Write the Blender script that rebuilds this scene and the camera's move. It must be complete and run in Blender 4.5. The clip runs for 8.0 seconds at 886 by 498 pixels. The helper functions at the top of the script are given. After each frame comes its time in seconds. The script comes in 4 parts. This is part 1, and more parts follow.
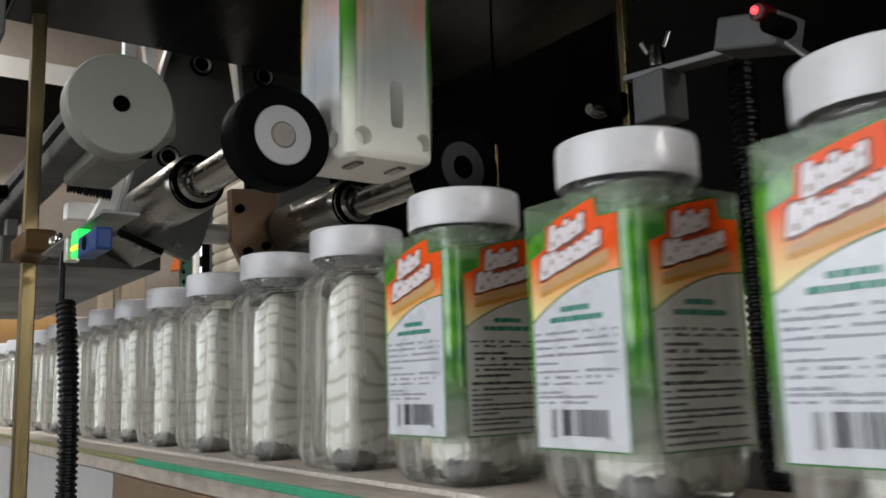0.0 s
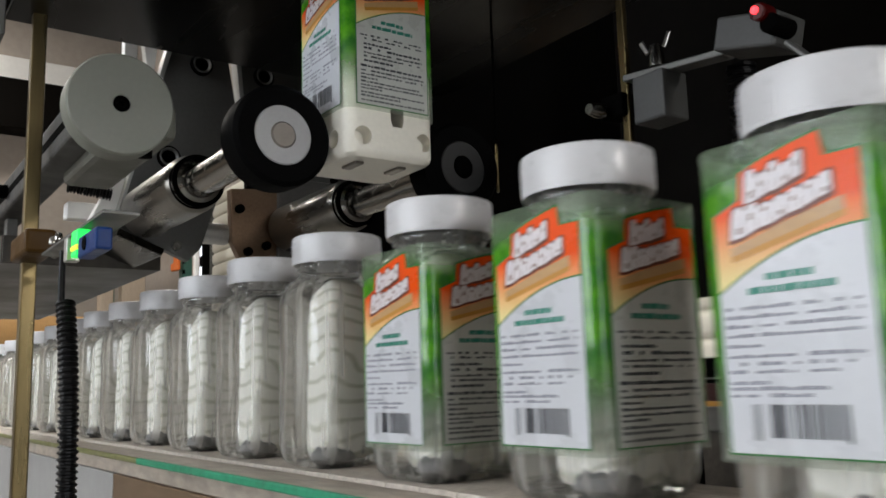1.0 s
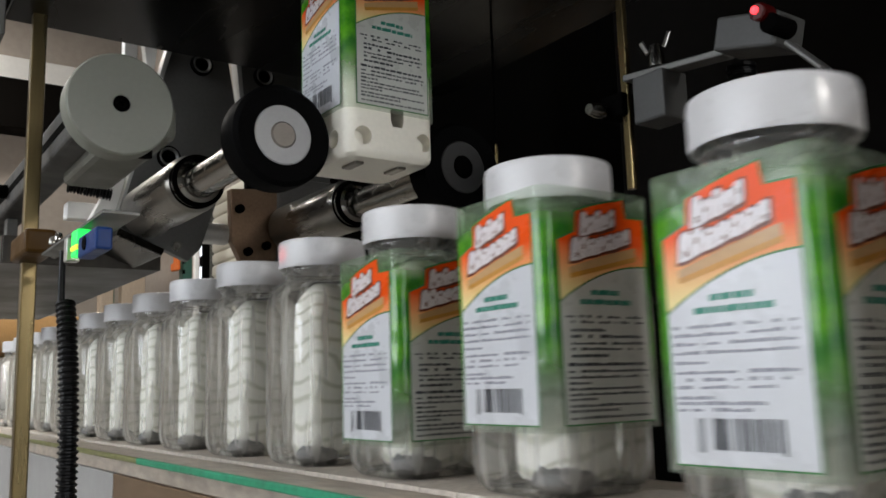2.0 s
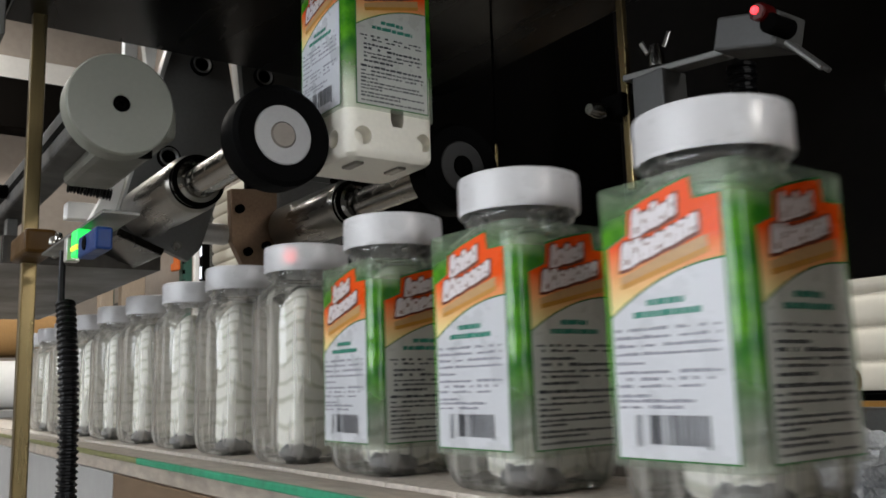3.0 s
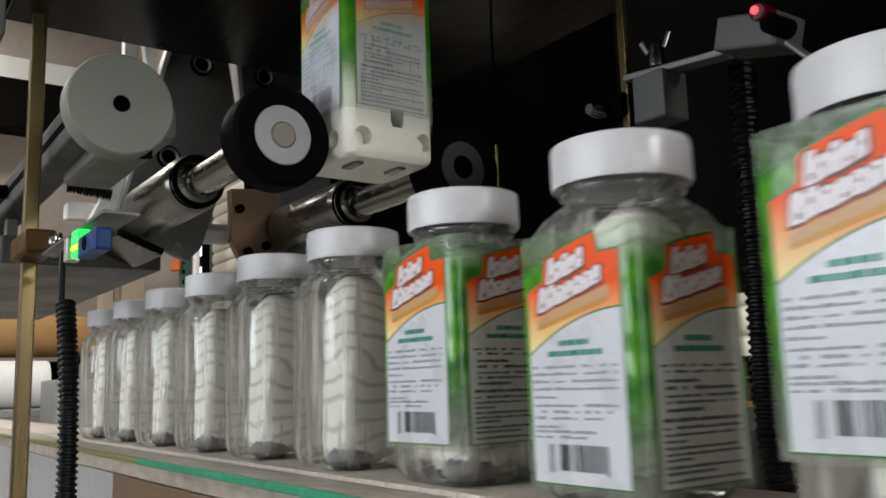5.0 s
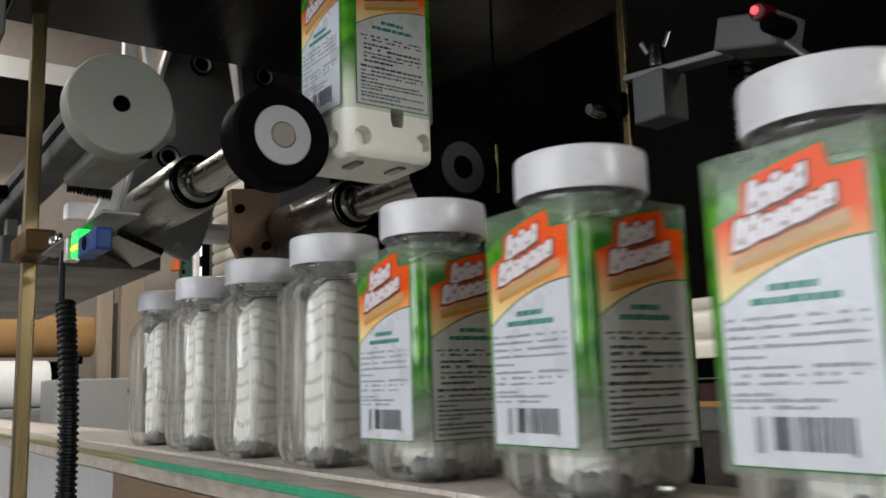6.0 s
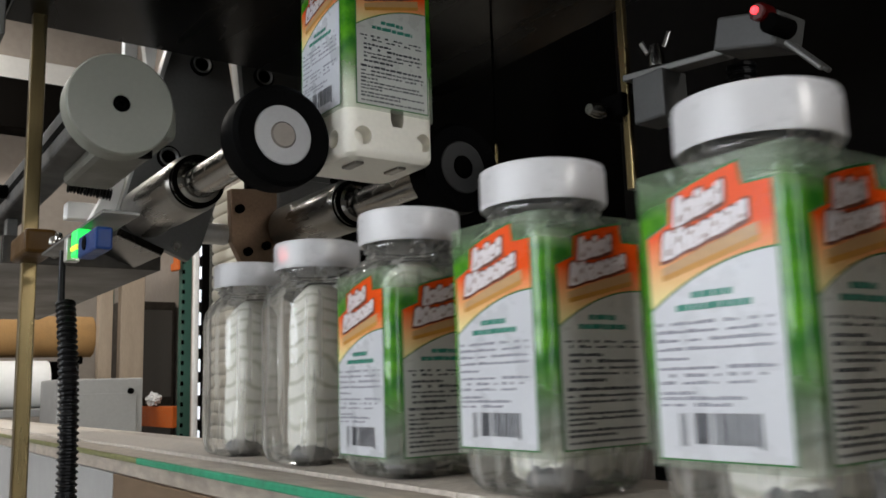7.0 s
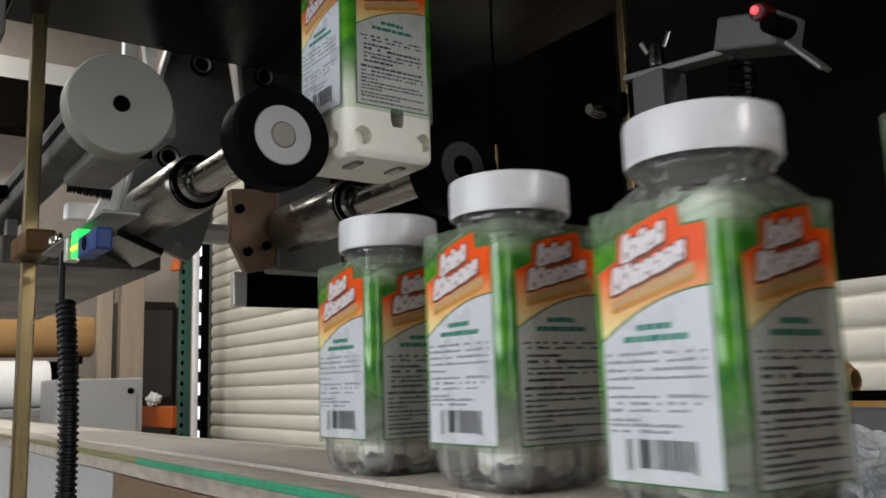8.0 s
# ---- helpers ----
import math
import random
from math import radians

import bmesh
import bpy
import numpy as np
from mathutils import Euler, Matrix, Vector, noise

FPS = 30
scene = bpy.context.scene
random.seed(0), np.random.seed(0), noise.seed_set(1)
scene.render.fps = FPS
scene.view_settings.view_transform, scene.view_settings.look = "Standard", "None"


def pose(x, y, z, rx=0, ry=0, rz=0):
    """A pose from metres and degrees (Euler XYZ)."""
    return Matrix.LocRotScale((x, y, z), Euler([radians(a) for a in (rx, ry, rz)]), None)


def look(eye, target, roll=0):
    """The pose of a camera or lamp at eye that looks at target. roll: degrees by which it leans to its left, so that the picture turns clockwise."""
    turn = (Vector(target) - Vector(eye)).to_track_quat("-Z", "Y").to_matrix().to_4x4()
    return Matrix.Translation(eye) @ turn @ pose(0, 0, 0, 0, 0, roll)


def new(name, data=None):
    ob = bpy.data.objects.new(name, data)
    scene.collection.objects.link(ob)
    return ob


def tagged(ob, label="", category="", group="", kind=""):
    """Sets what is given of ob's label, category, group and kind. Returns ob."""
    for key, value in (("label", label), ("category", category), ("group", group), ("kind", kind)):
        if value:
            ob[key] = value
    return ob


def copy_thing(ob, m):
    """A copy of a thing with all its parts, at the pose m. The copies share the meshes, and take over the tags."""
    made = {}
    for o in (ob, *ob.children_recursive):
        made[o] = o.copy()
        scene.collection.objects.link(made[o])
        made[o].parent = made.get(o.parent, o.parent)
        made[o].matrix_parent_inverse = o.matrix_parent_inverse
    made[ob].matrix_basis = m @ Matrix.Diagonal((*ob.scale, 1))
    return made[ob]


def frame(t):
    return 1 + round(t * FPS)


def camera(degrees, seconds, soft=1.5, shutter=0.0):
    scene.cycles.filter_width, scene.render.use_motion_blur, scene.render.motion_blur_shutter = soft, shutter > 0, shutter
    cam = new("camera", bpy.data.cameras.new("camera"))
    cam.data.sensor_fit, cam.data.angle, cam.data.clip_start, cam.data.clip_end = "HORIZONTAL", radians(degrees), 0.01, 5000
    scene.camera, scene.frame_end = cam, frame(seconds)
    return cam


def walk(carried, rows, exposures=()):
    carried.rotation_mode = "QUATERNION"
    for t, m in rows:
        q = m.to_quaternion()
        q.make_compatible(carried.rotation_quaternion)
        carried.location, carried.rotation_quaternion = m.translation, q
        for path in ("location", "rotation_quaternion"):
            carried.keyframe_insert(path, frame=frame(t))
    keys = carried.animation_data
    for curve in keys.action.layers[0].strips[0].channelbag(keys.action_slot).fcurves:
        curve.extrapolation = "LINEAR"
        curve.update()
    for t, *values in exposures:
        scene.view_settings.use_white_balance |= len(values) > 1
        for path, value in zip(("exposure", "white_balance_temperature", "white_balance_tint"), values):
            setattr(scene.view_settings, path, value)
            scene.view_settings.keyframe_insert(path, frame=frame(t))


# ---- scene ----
# World: conveyor runs along x, bottles travel towards +x; z = 0 is the belt's top, the hall floor lies at z = -0.9.
cam = camera(54.79, 8.0, soft=1.7, shutter=0.5)
EYE = (0.25, -0.3308, 0.0599)
YAW, PITCH, ROLL = 35.416, 8.997, -1.79
aim = Vector(EYE) + Vector((-math.cos(radians(YAW)) * math.cos(radians(PITCH)),
                            math.sin(radians(YAW)) * math.cos(radians(PITCH)), math.sin(radians(PITCH))))
CAM_POSE = look(EYE, aim, ROLL)
walk(cam, [(0.0, CAM_POSE), (8.0, CAM_POSE)], exposures=[(0.0, -0.31), (8.0, -0.31)])

# ---- light ----
world = bpy.data.worlds.new("hall_air")
scene.world = world
world.use_nodes = True
world.node_tree.nodes["Background"].inputs[0].default_value = (0.75, 0.72, 0.68, 1)
world.node_tree.nodes["Background"].inputs[1].default_value = 0.002


def area_lamp(x, y, z, sx, sy, power, colour=(1.0, 0.96, 0.9)):
    data = bpy.data.lights.new("area_light", "AREA")
    data.shape, data.size, data.size_y, data.energy, data.color = "RECTANGLE", sx, sy, power, colour
    ob = new("area_light", data)
    ob.matrix_world = pose(x, y, z)
    return ob


area_lamp(0.3, -2.2, 2.55, 2.4, 0.3, 34)
area_lamp(-2.6, -1.3, 2.55, 2.4, 0.3, 80)
area_lamp(-4.6, 0.6, 2.55, 0.3, 2.4, 36)
area_lamp(-1.2, 1.25, 2.55, 2.4, 0.2, 38)
area_lamp(1.9, 0.2, 2.55, 0.3, 2.4, 10)
# unseen lamp by the end wall, added to brighten that wall
area_lamp(-7.7, -1.0, 3.95, 0.3, 2.4, 125)
# front fill for an unseen south window, assumed from cool light and highlights
front_fill = area_lamp(-1.3, -4.19, 0.95, 4.4, 1.5, 118, (0.88, 0.93, 1.0))
front_fill.matrix_world = look((-1.3, -4.19, 0.95), (-1.3, 0, 0.95))
# side fill from an unseen doorway, added to brighten faces towards +x
side_fill = area_lamp(3.05, -0.5, 0.15, 1.6, 2.0, 9, (0.95, 0.97, 1.0))
side_fill.matrix_world = look((3.05, -0.5, 0.15), (0, -0.5, 0.15))
# unseen lamp beyond the conveyor's end, added for cap glints and near +x faces
near_fill = area_lamp(1.18, 0.24, 0.5, 0.16, 0.1, 4.6, (1.0, 0.97, 0.93))
near_fill.matrix_world = look((1.18, 0.24, 0.5), (0.0, 0.0, 0.12))
# red spot of the photo sensor on the passing caps
beam = bpy.data.lights.new("red_beam", "SPOT")
beam.energy, beam.color, beam.spot_size, beam.spot_blend, beam.shadow_soft_size = 1.3, (1.0, 0.04, 0.05), radians(5.5), 0.9, 0.001
new("red_beam", beam).matrix_world = look((-0.305, -0.187, 0.16), (-0.397, -0.03, 0.17))


# ---- materials ----
def mat(name, colour, rough=0.5, metal=0.0, vary=0.12, scale=40.0, bump=0.0, fine=None, stretch=(1, 1, 1), spec=0.5, island=0.0):
    m = bpy.data.materials.new(name)
    m.use_nodes = True
    nt = m.node_tree
    b = nt.nodes["Principled BSDF"]
    b.inputs["Roughness"].default_value = rough
    b.inputs["Metallic"].default_value = metal
    b.inputs["Specular IOR Level"].default_value = spec
    tc = nt.nodes.new("ShaderNodeTexCoord")
    mp = nt.nodes.new("ShaderNodeMapping")
    mp.inputs["Scale"].default_value = stretch
    nt.links.new(tc.outputs["Object"], mp.inputs[0])
    n1 = nt.nodes.new("ShaderNodeTexNoise")
    n1.inputs["Scale"].default_value, n1.inputs["Detail"].default_value = scale, 5
    n2 = nt.nodes.new("ShaderNodeTexNoise")
    n2.inputs["Scale"].default_value, n2.inputs["Detail"].default_value = fine or scale * 9, 4
    for n in (n1, n2):
        nt.links.new(mp.outputs[0], n.inputs["Vector"])
    add = nt.nodes.new("ShaderNodeMath")
    add.operation = "ADD"
    nt.links.new(n1.outputs[0], add.inputs[0])
    nt.links.new(n2.outputs[0], add.inputs[1])
    ramp = nt.nodes.new("ShaderNodeMapRange")
    ramp.inputs["From Min"].default_value, ramp.inputs["From Max"].default_value = 0.6, 1.4
    ramp.inputs["To Min"].default_value, ramp.inputs["To Max"].default_value = 1 - vary, 1 + vary
    nt.links.new(add.outputs[0], ramp.inputs[0])
    mul = nt.nodes.new("ShaderNodeMix")
    mul.data_type, mul.blend_type = "RGBA", "MULTIPLY"
    mul.inputs["Factor"].default_value = 1
    mul.inputs["A"].default_value = (*colour, 1)
    nt.links.new(ramp.outputs[0], mul.inputs["B"])
    nt.links.new(mul.outputs["Result"], b.inputs["Base Color"])
    rr = nt.nodes.new("ShaderNodeMapRange")
    rr.inputs["From Min"].default_value, rr.inputs["From Max"].default_value = 0.3, 0.7
    rr.inputs["To Min"].default_value, rr.inputs["To Max"].default_value = max(rough - 0.1, 0.02), min(rough + 0.12, 1)
    nt.links.new(n1.outputs[0], rr.inputs[0])
    nt.links.new(rr.outputs[0], b.inputs["Roughness"])
    if bump:
        bp = nt.nodes.new("ShaderNodeBump")
        bp.inputs["Strength"].default_value, bp.inputs["Distance"].default_value = bump, 0.001
        nt.links.new(n2.outputs[0], bp.inputs["Height"])
        nt.links.new(bp.outputs[0], b.inputs["Normal"])
    return m


def glow(name, colour, power):
    m = mat(name, colour, 0.3)
    b = m.node_tree.nodes["Principled BSDF"]
    b.inputs["Emission Color"].default_value = (*colour, 1)
    b.inputs["Emission Strength"].default_value = power
    return m


def clear(name, tint, gloss, bump=0.0, wave=60.0, rough=0.04, haze=0.0):
    """A thin clear plastic wall: lets light through, with gloss that rises towards grazing angles."""
    m = bpy.data.materials.new(name)
    m.use_nodes = True
    nt = m.node_tree
    nt.nodes.clear()
    out = nt.nodes.new("ShaderNodeOutputMaterial")
    mix = nt.nodes.new("ShaderNodeMixShader")
    tr = nt.nodes.new("ShaderNodeBsdfTransparent")
    gl = nt.nodes.new("ShaderNodeBsdfGlossy")
    lw = nt.nodes.new("ShaderNodeLayerWeight")
    tr.inputs[0].default_value = (*tint, 1)
    gl.inputs["Roughness"].default_value = rough
    lw.inputs["Blend"].default_value = gloss
    tc = nt.nodes.new("ShaderNodeTexCoord")
    mp = nt.nodes.new("ShaderNodeMapping")
    mp.inputs["Scale"].default_value = (1, 1, 0.35)
    nz = nt.nodes.new("ShaderNodeTexNoise")
    nz.inputs["Scale"].default_value = wave
    bp = nt.nodes.new("ShaderNodeBump")
    bp.inputs["Strength"].default_value, bp.inputs["Distance"].default_value = bump, 0.004
    nt.links.new(tc.outputs["Object"], mp.inputs[0])
    nt.links.new(mp.outputs[0], nz.inputs["Vector"])
    nt.links.new(nz.outputs[0], bp.inputs["Height"])
    for n in (gl, lw):
        nt.links.new(bp.outputs[0], n.inputs["Normal"])
    nt.links.new(lw.outputs["Fresnel"], mix.inputs[0])
    nt.links.new(tr.outputs[0], mix.inputs[1])
    nt.links.new(gl.outputs[0], mix.inputs[2])
    last = mix
    if haze:
        # upright milky streaks painted in for reflections and refraction in the walls
        mp2 = nt.nodes.new("ShaderNodeMapping")
        mp2.inputs["Scale"].default_value = (1, 1, 0.05)
        st = nt.nodes.new("ShaderNodeTexNoise")
        st.inputs["Scale"].default_value, st.inputs["Detail"].default_value = 150, 2
        rg = nt.nodes.new("ShaderNodeMapRange")
        rg.inputs["From Min"].default_value, rg.inputs["From Max"].default_value = 0.55, 0.63
        rg.inputs["To Min"].default_value, rg.inputs["To Max"].default_value = 0.09, haze
        df = nt.nodes.new("ShaderNodeBsdfDiffuse")
        tl = nt.nodes.new("ShaderNodeBsdfTranslucent")
        for n in (df, tl):
            n.inputs[0].default_value = (0.94, 0.92, 0.87, 1)
        ad = nt.nodes.new("ShaderNodeMixShader")
        nt.links.new(df.outputs[0], ad.inputs[1])
        nt.links.new(tl.outputs[0], ad.inputs[2])
        last = nt.nodes.new("ShaderNodeMixShader")
        nt.links.new(tc.outputs["Object"], mp2.inputs[0])
        nt.links.new(mp2.outputs[0], st.inputs["Vector"])
        nt.links.new(st.outputs[0], rg.inputs[0])
        nt.links.new(rg.outputs[0], last.inputs[0])
        nt.links.new(mix.outputs[0], last.inputs[1])
        nt.links.new(ad.outputs[0], last.inputs[2])
    nt.links.new(last.outputs[0], out.inputs[0])
    return m


def refraction_mat():
    """Pale refracted background painted as soft grey-green slanting bands over off-white."""
    m = mat("pale_refraction", (0.72, 0.74, 0.66), 0.6, vary=0.05)
    nt = m.node_tree
    b = nt.nodes["Principled BSDF"]
    tc = nt.nodes.new("ShaderNodeTexCoord")
    mp = nt.nodes.new("ShaderNodeMapping")
    mp.inputs["Rotation"].default_value = (0.2, 0.25, 0)
    wv = nt.nodes.new("ShaderNodeTexWave")
    wv.bands_direction = "Z"
    wv.inputs["Scale"].default_value, wv.inputs["Distortion"].default_value = 23, 10.0
    wv.inputs["Detail"].default_value, wv.inputs["Detail Scale"].default_value = 1.0, 0.8
    rp = nt.nodes.new("ShaderNodeValToRGB")
    rp.color_ramp.elements[0].color, rp.color_ramp.elements[0].position = (0.6, 0.6, 0.5, 1), 0.0
    rp.color_ramp.elements[1].color, rp.color_ramp.elements[1].position = (0.95, 0.94, 0.87, 1), 0.3
    nt.links.new(tc.outputs["Object"], mp.inputs[0])
    nt.links.new(mp.outputs[0], wv.inputs["Vector"])
    nt.links.new(wv.outputs["Fac"], rp.inputs[0])
    nt.links.new(rp.outputs[0], b.inputs["Base Color"])
    return m


def film_mat():
    """Printed shrink film: mottled green ink over clear film, thinning to bare film at the foot."""
    m = bpy.data.materials.new("green_print_film")
    m.use_nodes = True
    nt = m.node_tree
    b = nt.nodes["Principled BSDF"]
    b.inputs["Roughness"].default_value = 0.14
    tc = nt.nodes.new("ShaderNodeTexCoord")
    sp = nt.nodes.new("ShaderNodeSeparateXYZ")
    nt.links.new(tc.outputs["Object"], sp.inputs[0])
    nz = nt.nodes.new("ShaderNodeTexNoise")
    nz.inputs["Scale"].default_value, nz.inputs["Detail"].default_value = 80, 4
    nt.links.new(tc.outputs["Object"], nz.inputs["Vector"])
    rp = nt.nodes.new("ShaderNodeValToRGB")
    rp.color_ramp.elements[0].color, rp.color_ramp.elements[0].position = (0.015, 0.15, 0.006, 1), 0.36
    rp.color_ramp.elements[1].color, rp.color_ramp.elements[1].position = (0.10, 0.34, 0.012, 1), 0.7
    nt.links.new(nz.outputs[0], rp.inputs[0])
    nt.links.new(rp.outputs[0], b.inputs["Base Color"])
    tint = nt.nodes.new("ShaderNodeBsdfTransparent")
    tint.inputs[0].default_value = (0.93, 0.96, 0.92, 1)
    gloss = nt.nodes.new("ShaderNodeBsdfGlossy")
    gloss.inputs["Roughness"].default_value = 0.12
    lw = nt.nodes.new("ShaderNodeLayerWeight")
    lw.inputs["Blend"].default_value = 0.2
    bare = nt.nodes.new("ShaderNodeMixShader")
    nt.links.new(lw.outputs["Fresnel"], bare.inputs[0])
    nt.links.new(tint.outputs[0], bare.inputs[1])
    nt.links.new(gloss.outputs[0], bare.inputs[2])
    pale = nt.nodes.new("ShaderNodeMixShader")
    for i, kind in enumerate(("ShaderNodeBsdfDiffuse", "ShaderNodeBsdfTranslucent")):
        half = nt.nodes.new(kind)
        half.inputs[0].default_value = (0.7, 0.8, 0.68, 1)
        nt.links.new(half.outputs[0], pale.inputs[i + 1])
    milky = nt.nodes.new("ShaderNodeMixShader")
    milky.inputs[0].default_value = 0.22
    nt.links.new(bare.outputs[0], milky.inputs[1])
    nt.links.new(pale.outputs[0], milky.inputs[2])
    ink = nt.nodes.new("ShaderNodeValToRGB")
    el = ink.color_ramp.elements
    el[0].position, el[0].color = 0.0, (0, 0, 0, 1)
    el[1].position, el[1].color = 1.0, (0.05, 0.05, 0.05, 1)
    for p, v in ((0.1, 0.0), (0.3, 0.8), (0.42, 0.97), (0.74, 0.95), (0.8, 0.4), (0.86, 0.12)):
        e = el.new(p)
        e.color = (v, v, v, 1)
    rng = nt.nodes.new("ShaderNodeMapRange")
    rng.inputs["From Min"].default_value, rng.inputs["From Max"].default_value = 0.0, 0.137
    nt.links.new(sp.outputs["Z"], rng.inputs[0])
    nt.links.new(rng.outputs[0], ink.inputs[0])
    mix = nt.nodes.new("ShaderNodeMixShader")
    nt.links.new(ink.outputs[0], mix.inputs[0])
    nt.links.new(milky.outputs[0], mix.inputs[1])
    nt.links.new(b.outputs[0], mix.inputs[2])
    nt.links.new(mix.outputs[0], nt.nodes["Material Output"].inputs[0])
    wr = nt.nodes.new("ShaderNodeTexNoise")
    wr.inputs["Scale"].default_value = 45
    nt.links.new(tc.outputs["Object"], wr.inputs["Vector"])
    bp = nt.nodes.new("ShaderNodeBump")
    bp.inputs["Strength"].default_value, bp.inputs["Distance"].default_value = 0.5, 0.003
    nt.links.new(wr.outputs[0], bp.inputs["Height"])
    for n in (b, gloss):
        nt.links.new(bp.outputs[0], n.inputs["Normal"])
    return m


def header_mat():
    """Orange print that fades to yellow towards its lower edge."""
    m = mat("orange_print", (0.9, 0.2, 0.02), 0.3)
    nt = m.node_tree
    b = nt.nodes["Principled BSDF"]
    tc = nt.nodes.new("ShaderNodeTexCoord")
    sp = nt.nodes.new("ShaderNodeSeparateXYZ")
    rng = nt.nodes.new("ShaderNodeMapRange")
    rng.inputs["From Min"].default_value, rng.inputs["From Max"].default_value = 0.066, 0.094
    rp = nt.nodes.new("ShaderNodeValToRGB")
    rp.color_ramp.elements[0].color = (0.76, 0.66, 0.30, 1)
    rp.color_ramp.elements[1].color = (0.80, 0.085, 0.006, 1)
    nt.links.new(tc.outputs["Object"], sp.inputs[0])
    nt.links.new(sp.outputs["Z"], rng.inputs[0])
    nt.links.new(rng.outputs[0], rp.inputs[0])
    nt.links.new(rp.outputs[0], b.inputs["Base Color"])
    return m


M_CAP = mat("white_cap_plastic", (0.61, 0.61, 0.625), 0.3, vary=0.03, bump=0.05)
M_PET = clear("clear_bottle_plastic", (0.998, 0.999, 0.998), 0.4, 0.05, 60, 0.015, 0.38)
M_REFRACTION = refraction_mat()
M_BASE_LUMP = mat("grey_base_lump", (0.2, 0.2, 0.205), 0.7, vary=0.25, scale=60)
M_FILM = film_mat()
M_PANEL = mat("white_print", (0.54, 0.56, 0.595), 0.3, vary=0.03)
M_HEAD = header_mat()
M_HEAD.node_tree.nodes["Principled BSDF"].inputs["Specular IOR Level"].default_value = 0.2
M_INK = mat("dark_ink", (0.05, 0.055, 0.065), 0.4)
M_INK_GREY = mat("grey_ink", (0.25, 0.255, 0.3), 0.4)
M_INK_GREEN = mat("green_ink", (0.03, 0.22, 0.16), 0.4)
M_BROWN = mat("brown_ink", (0.16, 0.035, 0.012), 0.4)
M_GOLD = mat("gold_ink", (0.52, 0.24, 0.03), 0.4)
M_TAN = mat("tan_ink", (0.5, 0.3, 0.13), 0.4)
# white print darkened in its colour for shade on the side faces
M_PANEL_SHADED = mat("shaded_white_print", (0.48, 0.49, 0.46), 0.32, vary=0.03)
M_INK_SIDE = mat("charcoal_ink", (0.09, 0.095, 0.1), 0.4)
M_LOGO = mat("white_ink", (0.68, 0.64, 0.66), 0.35)
M_RIM = mat("green_rim_ink", (0.02, 0.15, 0.03), 0.35)
M_MANDREL = mat("white_machined_plastic", (0.8, 0.77, 0.68), 0.36, vary=0.06, scale=25, bump=0.08)
M_DISK = mat("pale_green_plastic", (0.16, 0.166, 0.14), 0.5, vary=0.06, scale=30, bump=0.05)
M_CARRIER = mat("olive_grey_plastic", (0.1, 0.1, 0.082), 0.5, vary=0.15, scale=30, bump=0.05)
M_RUBBER = mat("black_rubber", (0.0022, 0.0022, 0.0023), 0.6, vary=0.3, scale=50, bump=0.15, spec=0.02)
M_HUB_SHADED = mat("shaded_hub_plastic", (0.016, 0.016, 0.016), 0.5)
M_HUB = mat("grey_hub_plastic", (0.33, 0.33, 0.335), 0.45, vary=0.06)
M_STEEL = mat("brushed_steel", (0.22, 0.21, 0.19), 0.3, 1.0, 0.12, 30, 0.06, 400, (0.2, 1, 1))
M_AXLE = mat("sawn_steel_end", (0.2, 0.18, 0.16), 0.5, 0.6, 0.2, 200)
M_CHROME = mat("polished_shaft_steel", (0.27, 0.26, 0.24), 0.2, 1.0, 0.06, 60)
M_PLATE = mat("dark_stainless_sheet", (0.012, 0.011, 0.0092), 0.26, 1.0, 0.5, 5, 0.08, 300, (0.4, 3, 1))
M_ALU = mat("grey_aluminium", (0.125, 0.123, 0.117), 0.45, 0.6, 0.12, 30, 0.1)
M_ALU_LIGHT = mat("pale_aluminium", (0.5, 0.5, 0.48), 0.4, 0.7, 0.1, 30, 0.08)
M_GREYBLOCK = mat("grey_cast_block", (0.042, 0.042, 0.040), 0.55, 0.1, 0.12, 40, 0.1)
# steel side sheet: brown reflections of its surroundings put into the colour
M_SIDE = mat("brown_reflection_sheet", (0.24, 0.165, 0.105), 0.32, 0.6, 0.35, 7, 0.1, 60, (0.3, 1, 1.5))
M_COVER = mat("grey_brown_sheet_steel", (0.045, 0.039, 0.032), 0.45, 0.5, 0.45, 10, 0.08)
M_OLIVE = mat("olive_edge_plastic", (0.16, 0.16, 0.06), 0.5, vary=0.3, scale=14)
M_BRONZE = mat("bronze_bracket", (0.19, 0.125, 0.08), 0.42, 0.8, 0.25, 40, 0.1)
M_BRASS = mat("brass_plated_steel", (0.13, 0.097, 0.045), 0.28, 0.9, 0.2, 20, 0.05, 200, (1, 1, 0.1))
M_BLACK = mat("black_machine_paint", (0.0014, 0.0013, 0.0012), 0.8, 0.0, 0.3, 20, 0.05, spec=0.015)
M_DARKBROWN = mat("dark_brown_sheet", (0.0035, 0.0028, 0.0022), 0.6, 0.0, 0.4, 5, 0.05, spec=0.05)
M_MAROON = mat("dark_red_panel_paint", (0.035, 0.004, 0.005), 0.45, vary=0.2, spec=0.3)
M_CABLE = mat("black_conduit", (0.003, 0.003, 0.0033), 0.36, vary=0.2, spec=0.15)
M_BLUE = mat("blue_sensor_plastic", (0.004, 0.03, 0.14), 0.4, spec=0.2)
M_AMBER = mat("amber_bracket", (0.055, 0.025, 0.0015), 0.5, 0.0, spec=0.15)
M_BELT = mat("grey_belt_plastic", (0.46, 0.415, 0.365), 0.5, vary=0.3, scale=18, bump=0.2)
